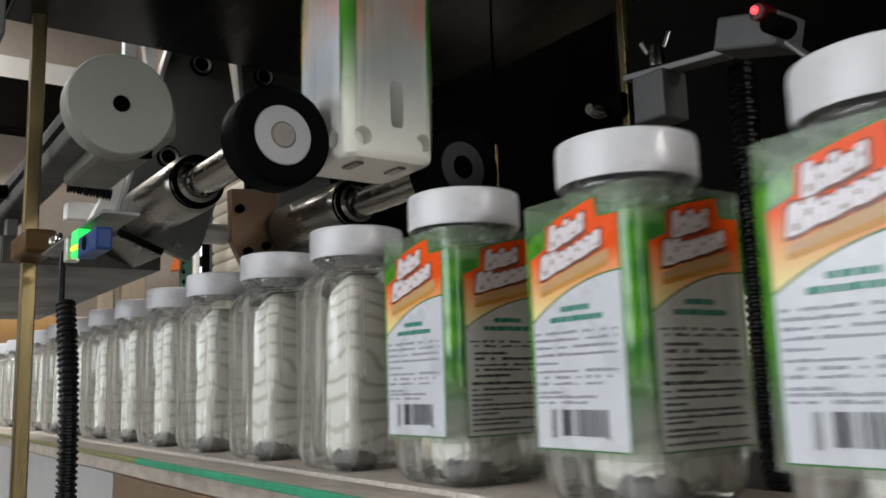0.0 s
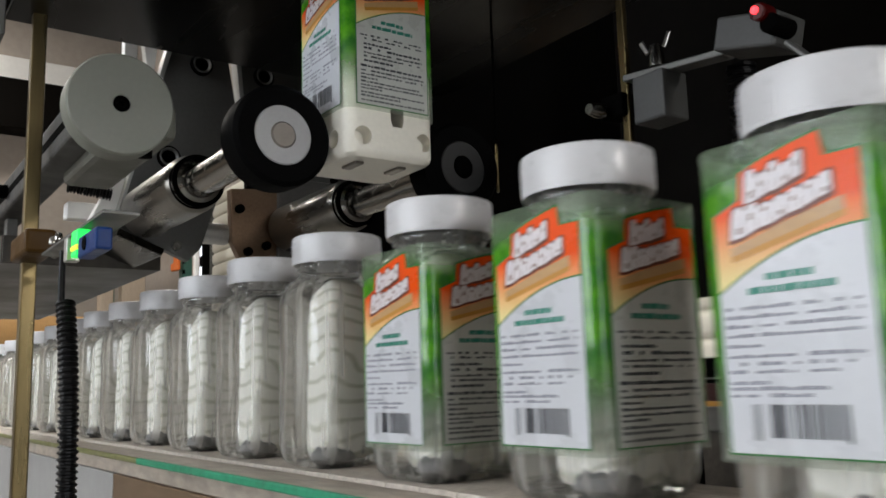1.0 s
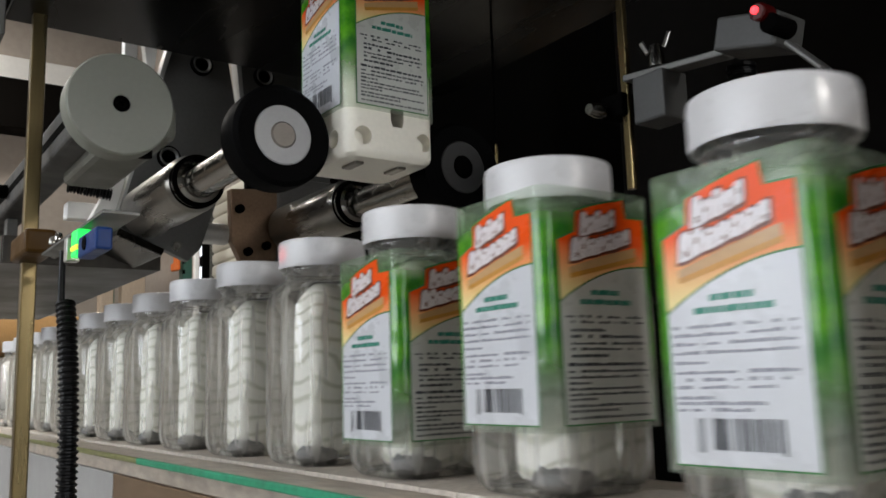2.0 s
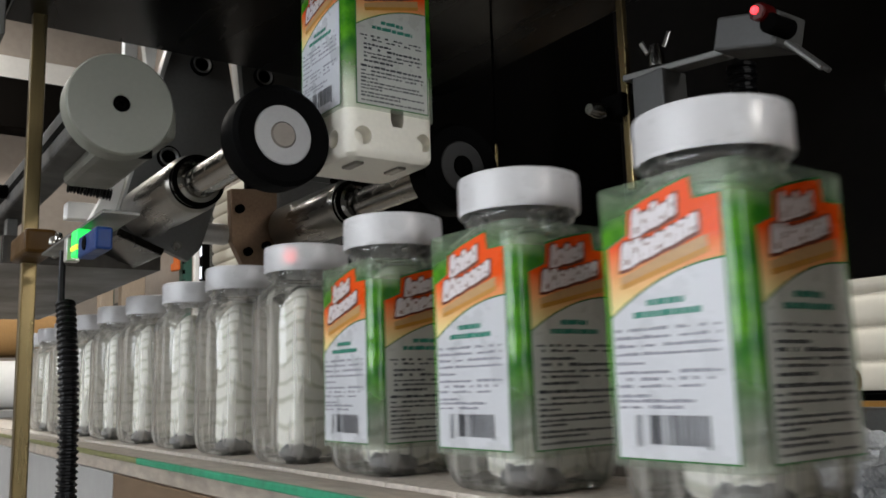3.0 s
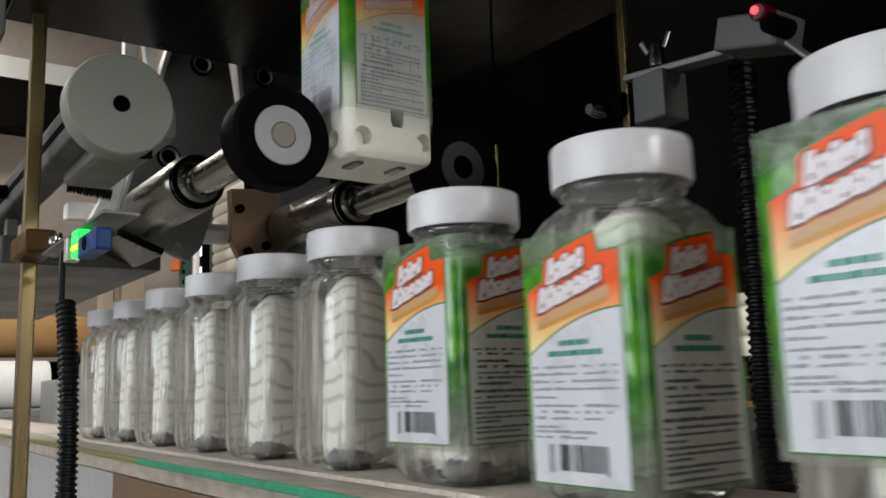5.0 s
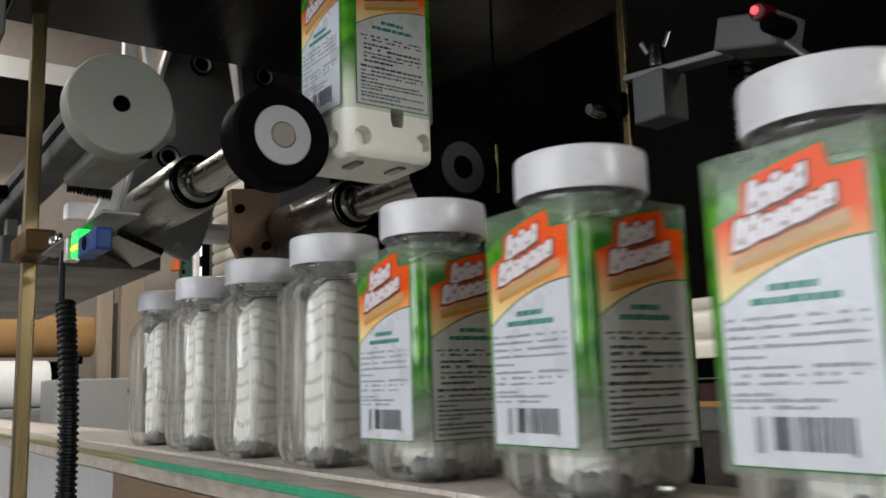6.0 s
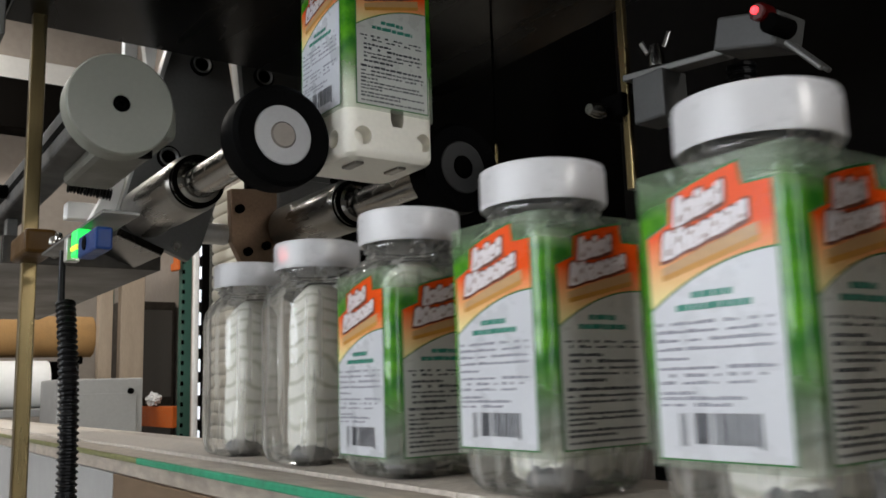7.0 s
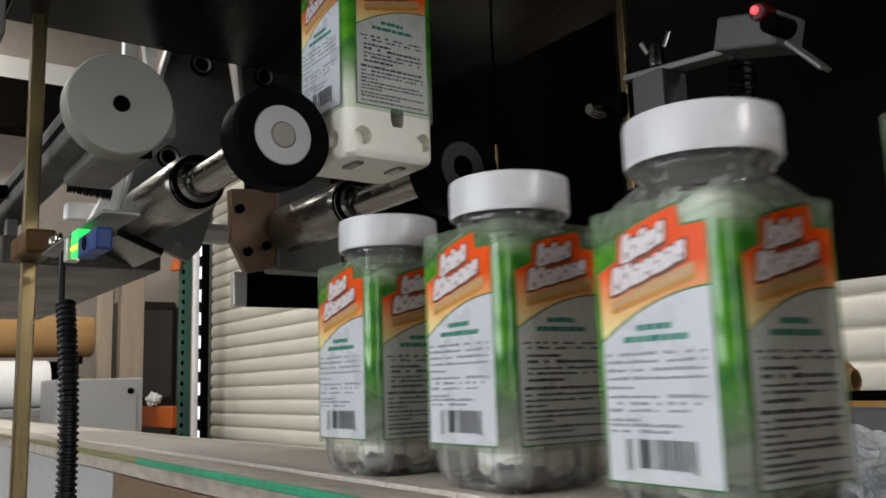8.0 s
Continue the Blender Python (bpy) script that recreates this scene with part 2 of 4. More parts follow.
M_FRAME = mat("conveyor_side_rail", (0.36, 0.315, 0.265), 0.5, 0.2, 0.4, 9, 0.15, 120, (0.35, 1, 1))
M_GREEN = mat("green_wear_strip", (0.012, 0.22, 0.115), 0.45, vary=0.35, scale=14, bump=0.1)
M_SHUTTER = mat("cream_shutter_paint", (0.58, 0.55, 0.47), 0.5, vary=0.06, scale=3)
M_WALL = mat("beige_wall_paint", (0.38, 0.335, 0.29), 0.8, vary=0.1, scale=2, bump=0.1)
M_WHITEWALL = mat("white_beam_paint", (0.8, 0.79, 0.76), 0.7, vary=0.06, scale=3)
M_FLOOR = mat("grey_concrete", (0.22, 0.21, 0.2), 0.6, vary=0.2, scale=2, bump=0.15)
M_RACK = mat("green_rack_paint", (0.03, 0.10, 0.075), 0.5, vary=0.15)
M_ORANGE = mat("orange_rack_paint", (0.62, 0.13, 0.015), 0.5, vary=0.12)
M_CARD = mat("brown_cardboard", (0.42, 0.24, 0.09), 0.8, vary=0.15, scale=12, bump=0.1)
M_WOOD = mat("pale_wood", (0.4, 0.32, 0.24), 0.6, vary=0.15, scale=8, stretch=(3, 3, 0.3))
M_CABINET = mat("light_grey_cabinet_paint", (0.27, 0.27, 0.265), 0.5, vary=0.08, scale=6)
M_WHITE = mat("white_wrap", (0.85, 0.85, 0.84), 0.4, vary=0.05)
M_BAG = mat("crumpled_bag_film", (0.4, 0.41, 0.42), 0.25, vary=0.4, scale=25, bump=0.4)
M_RED_LED = glow("red_led", (1.0, 0.04, 0.05), 4)
M_RED_RING = glow("red_lens", (0.03, 0.0005, 0.0005), 0.3)
M_GREEN_LED = glow("green_led", (0.02, 0.9, 0.12), 1.2)
M_AMBER_LED = glow("amber_led", (0.9, 0.7, 0.05), 1.0)
M_SLOT_GLOW = glow("slot_glow", (0.85, 0.9, 1.0), 1.2)
M_FILL_GLOW = glow("fill_glow", (0.88, 0.94, 1.0), 3.0)
M_TUBE = glow("fluorescent_tube", (1.0, 0.95, 0.88), 4.0)


# ---- mesh tools ----
def part(name, bm, material, parent=None, label="", smooth=None):
    me = bpy.data.meshes.new(name)
    bmesh.ops.recalc_face_normals(bm, faces=bm.faces)
    bm.to_mesh(me)
    bm.free()
    me.materials.append(material)
    if smooth:
        me.polygons.foreach_set("use_smooth", [True] * len(me.polygons))
        me.set_sharp_from_angle(angle=radians(smooth))
    ob = new(name, me)
    ob.parent = parent
    if label:
        tagged(ob, label)
    return ob


def thing(name, label, category, group="", at=(0, 0, 0)):
    ob = new(name)
    ob.empty_display_size = 0.02
    ob.matrix_basis = at if isinstance(at, Matrix) else pose(*at)
    return tagged(ob, label, category, group)


def box(sx, sy, sz, x=0, y=0, z=0, bev=0.0015, m=None, bm=None):
    """A box of that size, centred at x, y and z, with bevelled edges."""
    own = bmesh.new()
    bmesh.ops.create_cube(own, size=1, matrix=Matrix.Diagonal((sx, sy, sz, 1)))
    if bev:
        bmesh.ops.bevel(own, geom=own.edges[:], offset=min(bev, 0.4 * min(sx, sy, sz)), segments=2, affect="EDGES", profile=0.5)
    own.transform(Matrix.Translation((x, y, z)) @ (m or Matrix()))
    return merge(bm, own)


def merge(bm, own):
    if bm is None:
        return own
    me = bpy.data.meshes.new("tmp")
    own.to_mesh(me)
    own.free()
    bm.from_mesh(me)
    bpy.data.meshes.remove(me)
    return bm


TURN = {"x": Matrix.Rotation(radians(90), 4, "Y"), "y": Matrix.Rotation(radians(-90), 4, "X"), "z": Matrix()}


def lathe(profile, axis="z", x=0, y=0, z=0, n=40, bm=None, closed=True):
    """A turned body: profile rows (radius, along), about the given axis."""
    own = bmesh.new()
    rings = []
    for r, h in profile:
        if r < 1e-6:
            rings.append([own.verts.new((0, 0, h))])
        else:
            rings.append([own.verts.new((r * math.cos(2 * math.pi * i / n), r * math.sin(2 * math.pi * i / n), h)) for i in range(n)])
    for a, b in zip(rings, rings[1:]):
        for i in range(n):
            j = (i + 1) % n
            if len(a) == 1 and len(b) > 1:
                own.faces.new((a[0], b[i], b[j]))
            elif len(b) == 1 and len(a) > 1:
                own.faces.new((a[i], a[j], b[0]))
            elif len(a) > 1:
                own.faces.new((a[i], a[j], b[j], b[i]))
    own.transform(Matrix.Translation((x, y, z)) @ TURN[axis])
    return merge(bm, own)


def rod(r, length, axis, x, y, z, bev=0.001, n=32, bm=None):
    h = length / 2
    return lathe([(0, -h), (r - bev, -h), (r, -h + bev), (r, h - bev), (r - bev, h), (0, h)], axis, x, y, z, n, bm)


def ring(hw, r, n=6):
    """Points of a rounded square of that half width and corner radius."""
    r = min(r, hw - 1e-5)
    pts = []
    for q, (cx, cy) in enumerate(((1, 1), (-1, 1), (-1, -1), (1, -1))):
        for i in range(n + 1):
            a = math.pi / 2 * (q + i / n)
            pts.append((cx * (hw - r) + r * math.cos(a), cy * (hw - r) + r * math.sin(a)))
    return pts


def loft(rows, n=6, caps=(True, True), wobble=None):
    """A body of rounded squares: rows (half width, corner radius, z)."""
    bm = bmesh.new()
    rings = []
    for hw, r, z in rows:
        vs = []
        for x, y in ring(hw, r, n):
            if wobble:
                x, y = wobble(x, y, z)
            vs.append(bm.verts.new((x, y, z)))
        rings.append(vs)
    k = len(rings[0])
    for a, b in zip(rings, rings[1:]):
        for i in range(k):
            bm.faces.new((a[i], a[(i + 1) % k], b[(i + 1) % k], b[i]))
    if caps[0]:
        bm.faces.new(rings[0][::-1])
    if caps[1]:
        bm.faces.new(rings[-1])
    return bm


def slab(points, thick, axis="x", at=0.0, bev=0.0008):
    """A flat plate: outline points in the plane across the axis, extruded by thick from at."""
    bm = bmesh.new()
    put = {"x": lambda a, b: (at, a, b), "y": lambda a, b: (a, at, b), "z": lambda a, b: (a, b, at)}[axis]
    f = bm.faces.new([bm.verts.new(put(a, b)) for a, b in points])
    geo = bmesh.ops.extrude_face_region(bm, geom=[f])
    vec = {"x": (thick, 0, 0), "y": (0, thick, 0), "z": (0, 0, thick)}[axis]
    bmesh.ops.translate(bm, vec=vec, verts=[v for v in geo["geom"] if isinstance(v, bmesh.types.BMVert)])
    if bev:
        bmesh.ops.bevel(bm, geom=bm.edges[:], offset=bev, segments=1, affect="EDGES")
    return bm


def tube(points, r, n=10, bump=0.0, pitch=0.004):
    """A round cable along points; with bump it is corrugated."""
    pts = [Vector(p) for p in points]
    dense = []
    for i in range(len(pts) - 1):
        p0, p1, p2, p3 = pts[max(i - 1, 0)], pts[i], pts[i + 1], pts[min(i + 2, len(pts) - 1)]
        steps = max(4, int((p2 - p1).length / (pitch / 4 if bump else 0.01)))
        for s in range(steps):
            t = s / steps
            dense.append(0.5 * (2 * p1 + (p2 - p0) * t + (2 * p0 - 5 * p1 + 4 * p2 - p3) * t * t + (3 * p1 - p0 - 3 * p2 + p3) * t ** 3))
    dense.append(pts[-1])
    bm = bmesh.new()
    rings, run = [], 0.0
    for i, p in enumerate(dense):
        d = (dense[min(i + 1, len(dense) - 1)] - dense[max(i - 1, 0)]).normalized()
        u = d.cross(Vector((0.31, 0.9, 0.2))).normalized()
        w = d.cross(u)
        if i:
            run += (p - dense[i - 1]).length
        rr = r + (bump if (run / pitch) % 1 < 0.5 else -bump) if bump else r
        rings.append([bm.verts.new(p + rr * (u * math.cos(2 * math.pi * k / n) + w * math.sin(2 * math.pi * k / n))) for k in range(n)])
    for a, b in zip(rings, rings[1:]):
        for k in range(n):
            bm.faces.new((a[k], a[(k + 1) % n], b[(k + 1) % n], b[k]))
    bm.faces.new(rings[0][::-1])
    bm.faces.new(rings[-1])
    return bm


def bolt(parent, r, axis, x, y, z, name="bolt", material=None):
    """A socket-head bolt: a turned head with a recessed socket."""
    h = r * 1.1
    return part(name, lathe([(0, -0.001), (r, -0.001), (r, h * 0.85), (r * 0.85, h), (r * 0.5, h), (r * 0.5, h * 0.4), (0, h * 0.4)], axis, x, y, z, 20),
                material or M_STEEL, parent, smooth=40)


def structure(ob, label, category="structure"):
    return tagged(ob, label, category, kind="structure")


# ---- hall ----
structure(part("floor", box(13, 8, 0.1, -3.0, -0.6, -0.95, 0), M_FLOOR), "grey concrete hall floor", "floor")
structure(part("ceiling", box(13, 8, 0.1, -3.0, -0.6, 4.25, 0), M_WHITEWALL), "white painted hall ceiling", "ceiling")
structure(part("wall_west", box(0.15, 8, 5.1, -9.05, -0.6, 1.65, 0), M_WALL), "beige painted end wall of the hall", "wall")
east = bmesh.new()
for sy, sz, y, z in ((3.3, 5.1, -2.95, 1.65), (3.1, 5.1, 1.85, 1.65), (1.6, 3.0, -0.5, 2.7)):
    box(0.15, sy, sz, 3.2, y, z, 0, None, east)
structure(part("wall_east", east, M_WALL), "beige painted hall wall opened for the added doorway", "wall")


# unseen doorway with a glowing sheet, added to light the +x faces
def added_doorway():
    t = tagged(new("door_1"), "unseen doorway added with a glowing sheet for side light", "door", kind="structure")
    t.matrix_basis = pose(3.2, -0.5, -0.9)
    for y in (-0.77, 0.77):
        part("door_frame", box(0.18, 0.06, 2.1, 0, y, 1.05, 0.005), M_WHITE, t)
    part("door_frame", box(0.18, 1.48, 0.06, 0, 0, 2.07, 0.005), M_WHITE, t)
    part("daylight", box(0.02, 1.6, 2.1, 0.3, 0, 1.05, 0), M_FILL_GLOW, t, "glowing sheet for side light")


added_doorway()
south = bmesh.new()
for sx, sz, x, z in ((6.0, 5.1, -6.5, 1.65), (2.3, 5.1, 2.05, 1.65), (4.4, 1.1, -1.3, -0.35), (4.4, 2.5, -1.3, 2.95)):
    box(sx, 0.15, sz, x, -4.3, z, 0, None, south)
structure(part("wall_south", south, M_WALL), "beige painted hall wall opened for the assumed window", "wall")


# unseen window with glowing panes, added for the cool front light
def assumed_window():
    t = tagged(new("window_1"), "unseen white-framed window with glowing panes, assumed for front light", "window", kind="structure")
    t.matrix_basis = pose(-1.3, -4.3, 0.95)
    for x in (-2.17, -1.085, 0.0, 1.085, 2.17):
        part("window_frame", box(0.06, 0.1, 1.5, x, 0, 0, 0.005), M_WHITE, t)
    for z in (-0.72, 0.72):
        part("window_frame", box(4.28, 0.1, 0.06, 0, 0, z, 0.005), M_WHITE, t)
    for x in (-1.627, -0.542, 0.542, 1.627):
        part("pane", box(1.02, 0.006, 1.38, x, -0.02, 0, 0), M_FILL_GLOW, t, "glowing pane for the front light")


assumed_window()
structure(part("wall_north", box(13, 0.15, 5.1, -3.0, 2.2, 1.65, 0), M_WALL), "beige painted hall wall behind the shutter", "wall")


def roller_shutter():
    t = thing("roller_shutter", "cream corrugated steel roller shutter, closed", "roller shutter", at=(-2.95, 1.93, -0.9))
    bm = bmesh.new()
    pts = [(0.010, 0.0), (0.004, 0.003), (-0.003, 0.010), (-0.007, 0.022), (-0.008, 0.045), (-0.007, 0.066), (-0.003, 0.077), (0.004, 0.083), (0.010, 0.086), (0.010, 0.090)]
    rows = []
    for y, z in pts:
        rows.append((bm.verts.new((-2.95, y, z)), bm.verts.new((2.95, y, z))))
    for a, b in zip(rows, rows[1:]):
        bm.faces.new((a[0], a[1], b[1], b[0]))
    slat = part("slat", bm, M_SHUTTER, t, smooth=50)
    for i in range(1, 27):
        c = slat.copy()
        scene.collection.objects.link(c)
        c.location.z = 0.09 * i
    part("guide_rail", box(0.06, 0.05, 2.4, -2.98, -0.01, 1.2), M_ALU, t)
    part("guide_rail", box(0.06, 0.05, 2.4, 2.98, -0.01, 1.2), M_ALU, t)
    return t


roller_shutter()


def ceiling_light(x, y, along, z=2.66):
    t = thing("ceiling_light", "white fluorescent ceiling light with two tubes", "ceiling light", "ceiling lights", (x, y, z))
    sx, sy = (2.4, 0.3) if along == "x" else (0.3, 2.4)
    part("housing", box(sx, sy, 0.05, 0, 0, 0.015, 0.004), M_WHITE, t)
    for o in (-1.0, 1.0):
        part("hanger", rod(0.006, 4.16 - z, "z", o if along == "x" else 0, o if along == "y" else 0, 0.04 + (4.16 - z) / 2, 0.001, 12), M_STEEL, t)
    for o in (-0.07, 0.07):
        if along == "x":
            part("tube", rod(0.013, 2.3, "x", 0, o, -0.03), M_TUBE, t, smooth=40)
        else:
            part("tube", rod(0.013, 2.3, "y", o, 0, -0.03), M_TUBE, t, smooth=40)


for x, y, along in ((0.3, -2.2, "x"), (-2.6, -1.3, "x"), (-4.6, 0.6, "y"), (-1.2, 1.25, "x"), (1.9, 0.2, "y")):
    ceiling_light(x, y, along)
# out-of-view fixture for the lamp added to brighten the end wall
ceiling_light(-7.7, -1.0, "y", 4.06)

# white beam high on the end wall
structure(part("trim", box(0.1, 8, 0.24, -8.92, -0.6, 3.33, 0.01), M_WHITEWALL), "white painted beam along the end wall", "beam")
# dark box fills the band below the beam
structure(part("trim", box(0.3, 8, 0.5, -8.8, -0.6, 2.9, 0.01), M_DARKBROWN), "dark brown box under the white beam", "duct")


# ---- far end of the hall ----
def pallet_rack():
    t = thing("pallet_rack", "green steel pallet rack upright with orange beams", "pallet rack", at=(-6.07, 1.78, -0.9))
    for x in (0.0, -2.2):
        up = part("upright", box(0.09, 0.07, 3.2, x, 0, 1.6, 0.006), M_RACK, t)
        for i in range(30):
            part("slot", box(0.012, 0.02, 0.03, x + 0.041 if x == 0 else x + 0.041, -0.028, 0.35 + 0.075 * i, 0.002), M_BLACK, up)
    part("beam", box(2.0, 0.05, 0.16, -1.12, -0.02, 0.78, 0.008), M_ORANGE, t, "orange rack beam")
    part("beam", box(2.0, 0.05, 0.12, -1.12, -0.02, 2.2, 0.008), M_ORANGE, t, "orange rack beam")
    return t


pallet_rack()


def slotted_post():
    t = thing("slotted_post", "dark steel post with glowing blocks for its bright slots", "post", at=(-5.55, 1.74, -0.9))
    part("channel", box(0.07, 0.05, 2.6, 0, 0, 1.3, 0.004), M_BLACK, t)
    part("edge_strip", box(0.05, 0.03, 2.6, -0.085, -0.03, 1.3, 0.004), M_WHITEWALL, t, "pale metal edge strip")
    # glowing blocks put in for bright background seen through the slots
    for i in range(16):
        part("slot", box(0.022, 0.012, 0.085, 0.0, -0.027, 0.5 + 0.16 * i, 0.003), M_SLOT_GLOW, t, "glowing block for a bright slot")
    return t


slotted_post()

tag_orange = thing("orange_clip", "orange plastic clip on a rack upright", "clip", at=(-6.03, 1.70, 1.03))
part("body", box(0.09, 0.03, 0.15, 0, 0, 0, 0.01), M_ORANGE, tag_orange)
part("tab", box(0.07, 0.03, 0.06, -0.07, 0, -0.04, 0.01), M_ORANGE, tag_orange)


def grey_cabinet():
    t = thing("machine_cabinet", "light grey painted steel machine cabinet", "cabinet", at=(-5.5, 1.0, -0.9))
    part("body", box(0.5, 0.5, 1.06, 0, 0, 0.53, 0.01), M_CABINET, t)
    part("door", box(0.012, 0.42, 0.9, 0.257, 0, 0.52, 0.004), M_CABINET, t)
    part("lock", rod(0.018, 0.02, "x", 0.27, 0.17, 0.98), M_BLACK, t, "black quarter-turn lock", 40)
    return t


grey_cabinet()


def wrap_roll(x, y, z, r, length, axis, name, label, material, core=0.3):
    t = thing(name, label, "roll", at=(x, y, z))
    h = length / 2
    part("wrap", lathe([(r * core, -h), (r - 0.006, -h), (r, -h + 0.006), (r, h - 0.006), (r - 0.006, h), (r * core, h), (r * core, -h)], axis, n=40), material, t, smooth=40)
    part("core", lathe([(r * core * 0.98, -h - 0.01), (r * core * 0.98, h + 0.01), (r * core * 0.8, h + 0.01), (r * core * 0.8, -h - 0.01), (r * core * 0.98, -h - 0.01)], axis, n=24), M_CARD, t, smooth=40)
    return t


def work_bench():
    t = thing("work_bench", "grey steel work bench at the hall's far end", "bench", at=(-6.4, 0.5, -0.9))
    part("top", box(1.2, 1.5, 0.05, 0, 0, 0.86, 0.006), M_CABINET, t)
    for x in (-0.55, 0.55):
        for y in (-0.7, 0.7):
            part("leg", box(0.05, 0.05, 0.835, x, y, 0.4175, 0.004), M_ALU, t)
    return t


work_bench()
wrap_roll(-6.2, 0.62, 0.147, 0.16, 0.5, "y", "film_roll", "bright white roll of film on the bench", M_WHITE)
wrap_roll(-6.95, 0.8, 0.52, 0.16, 1.05, "y", "cardboard_roll", "brown cardboard tube lying on a stand", M_CARD, 0.7)


def roll_stand():
    t = thing("roll_stand", "dark steel stand under the cardboard tube", "stand", at=(-6.95, 0.8, -0.9))
    for y in (-0.4, 0.4):
        part("leg", box(0.08, 0.06, 1.2, 0, y, 0.6, 0.005), M_BLACK, t)
        part("cradle", box(0.34, 0.06, 0.06, 0, y, 1.23, 0.01), M_BLACK, t)
    return t


roll_stand()


def door_frame():
    t = thing("wooden_frame", "pale wooden upright frame standing on the floor", "frame", at=(-6.7, 1.5, -0.9))
    part("post", box(0.1, 0.10, 1.95, 0, -0.14, 0.975, 0.006), M_WOOD, t)
    part("post", box(0.1, 0.18, 1.95, 0, 0.06, 0.975, 0.006), M_WOOD, t)
    part("rail", box(0.1, 0.5, 0.1, 0, 0.02, 2.0, 0.006), M_WOOD, t)
    return t


door_frame()


def parts_bin(x, y, z, sx, sy, h, material, label):
    """An open tapered bin with a folded rim."""
    t = thing("parts_bin", label, "bin", "bins on the bench", (x, y, z))
    own = bmesh.new()
    rings = []
    for k, zz in ((0.86, 0.0), (1.0, h), (1.05, h), (1.05, h - 0.02), (1.0, h - 0.02), (0.97, h), (0.84, 0.012)):
        rings.append([own.verts.new((a * sx / 2 * k, b * sy / 2 * k, zz)) for a, b in ((1, 1), (-1, 1), (-1, -1), (1, -1))])
    for p, q in zip(rings, rings[1:]):
        for i in range(4):
            own.faces.new((p[i], p[(i + 1) % 4], q[(i + 1) % 4], q[i]))
    own.faces.new(rings[0][::-1])
    own.faces.new(rings[-1])
    part("tub", own, material, t)
    part("grip", box(0.012, sy * 0.4, 0.03, sx * 0.505, 0, h * 0.72, 0.004), M_BLACK, t, "dark finger grip")
    return t


parts_bin(-6.75, 1.02, -0.015, 0.3, 0.32, 0.2, M_GREYBLOCK, "dark grey plastic bin on the steel bench")
parts_bin(-6.82, 0.7, -0.015, 0.3, 0.26, 0.3, M_BLACK, "black plastic bin on the steel bench")
parts_bin(-6.75, 1.02, 0.186, 0.24, 0.26, 0.13, M_BLACK, "small black bin stacked on a grey bin")


def control_cabinet():
    t = thing("control_cabinet", "dark steel control cabinet behind the wooden frame", "cabinet", at=(-7.5, 1.86, -0.9))
    part("body", box(0.5, 0.46, 1.75, 0, 0, 0.875, 0.01), M_COVER, t)
    part("door", box(0.015, 0.4, 0.75, 0.2575, 0, 1.3, 0.004), M_ALU, t)
    part("door", box(0.015, 0.4, 0.75, 0.2575, 0, 0.48, 0.004), M_ALU, t)
    for z in (0.52, 1.34):
        part("handle", rod(0.012, 0.14, "z", 0.28, -0.15, z, 0.003, 16), M_CHROME, t, "steel bar handle", 40)
    return t


control_cabinet()


# ---- conveyor ----
def conveyor():
    t = thing("conveyor", "stainless conveyor with a worn grey plastic slat belt", "conveyor", at=(-1.0, 0, 0))
    part("side_rail", box(3.6, 0.038, 0.02, 0, -0.0615, -0.0125, 0.002), M_FRAME, t)
    part("side_rail", box(3.6, 0.045, 0.02, 0, 0.0675, -0.0125, 0.002), M_FRAME, t)
    part("wear_strip", box(1.42, 0.005, 0.0062, 1.09, -0.0838, -0.0045, 0.0015), M_GREEN, t, "green plastic wear strip")
    part("edge_strip", box(2.178, 0.004, 0.006, -0.71, -0.0833, -0.0045, 0.0015), M_OLIVE, t, "olive plastic edge strip")
    part("side_plate", box(1.518, 0.006, 0.16, 1.04, -0.0785, -0.103, 0.001), M_SIDE, t, "steel side sheet with brown reflections in its colour")
    part("side_plate", box(2.078, 0.006, 0.16, -0.76, -0.0785, -0.103, 0.001), M_CABINET, t, "light grey side sheet")
    part("side_plate", box(3.6, 0.006, 0.16, 0, 0.0865, -0.105, 0.001), M_FRAME, t)
    for x in (-1.6, -0.2, 1.2):
        for y in (-0.06, 0.06):
            part("leg", box(0.04, 0.04, 0.716, x, y, -0.542, 0.003), M_FRAME, t)
    bm = box(0.0382, 0.083, 0.005, 0, 0, -0.0025, 0.0008)
    slat = part("slat", bm, M_BELT, t)
    n = 90
    for i in range(n):
        c = slat if i == 0 else slat.copy()
        if i:
            scene.collection.objects.link(c)
        c.location.x = -1.75 + 0.0385 * i
    return t


conveyor()


# ---- bottles ----
def wob(x, y, z):
    n = noise.noise(Vector((x * 30, y * 30, z * 22))) * 0.1 + noise.noise(Vector((x * 60 + 9, y * 60, z * 75))) * 0.05
    return x * (1 + n), y * (1 + n)


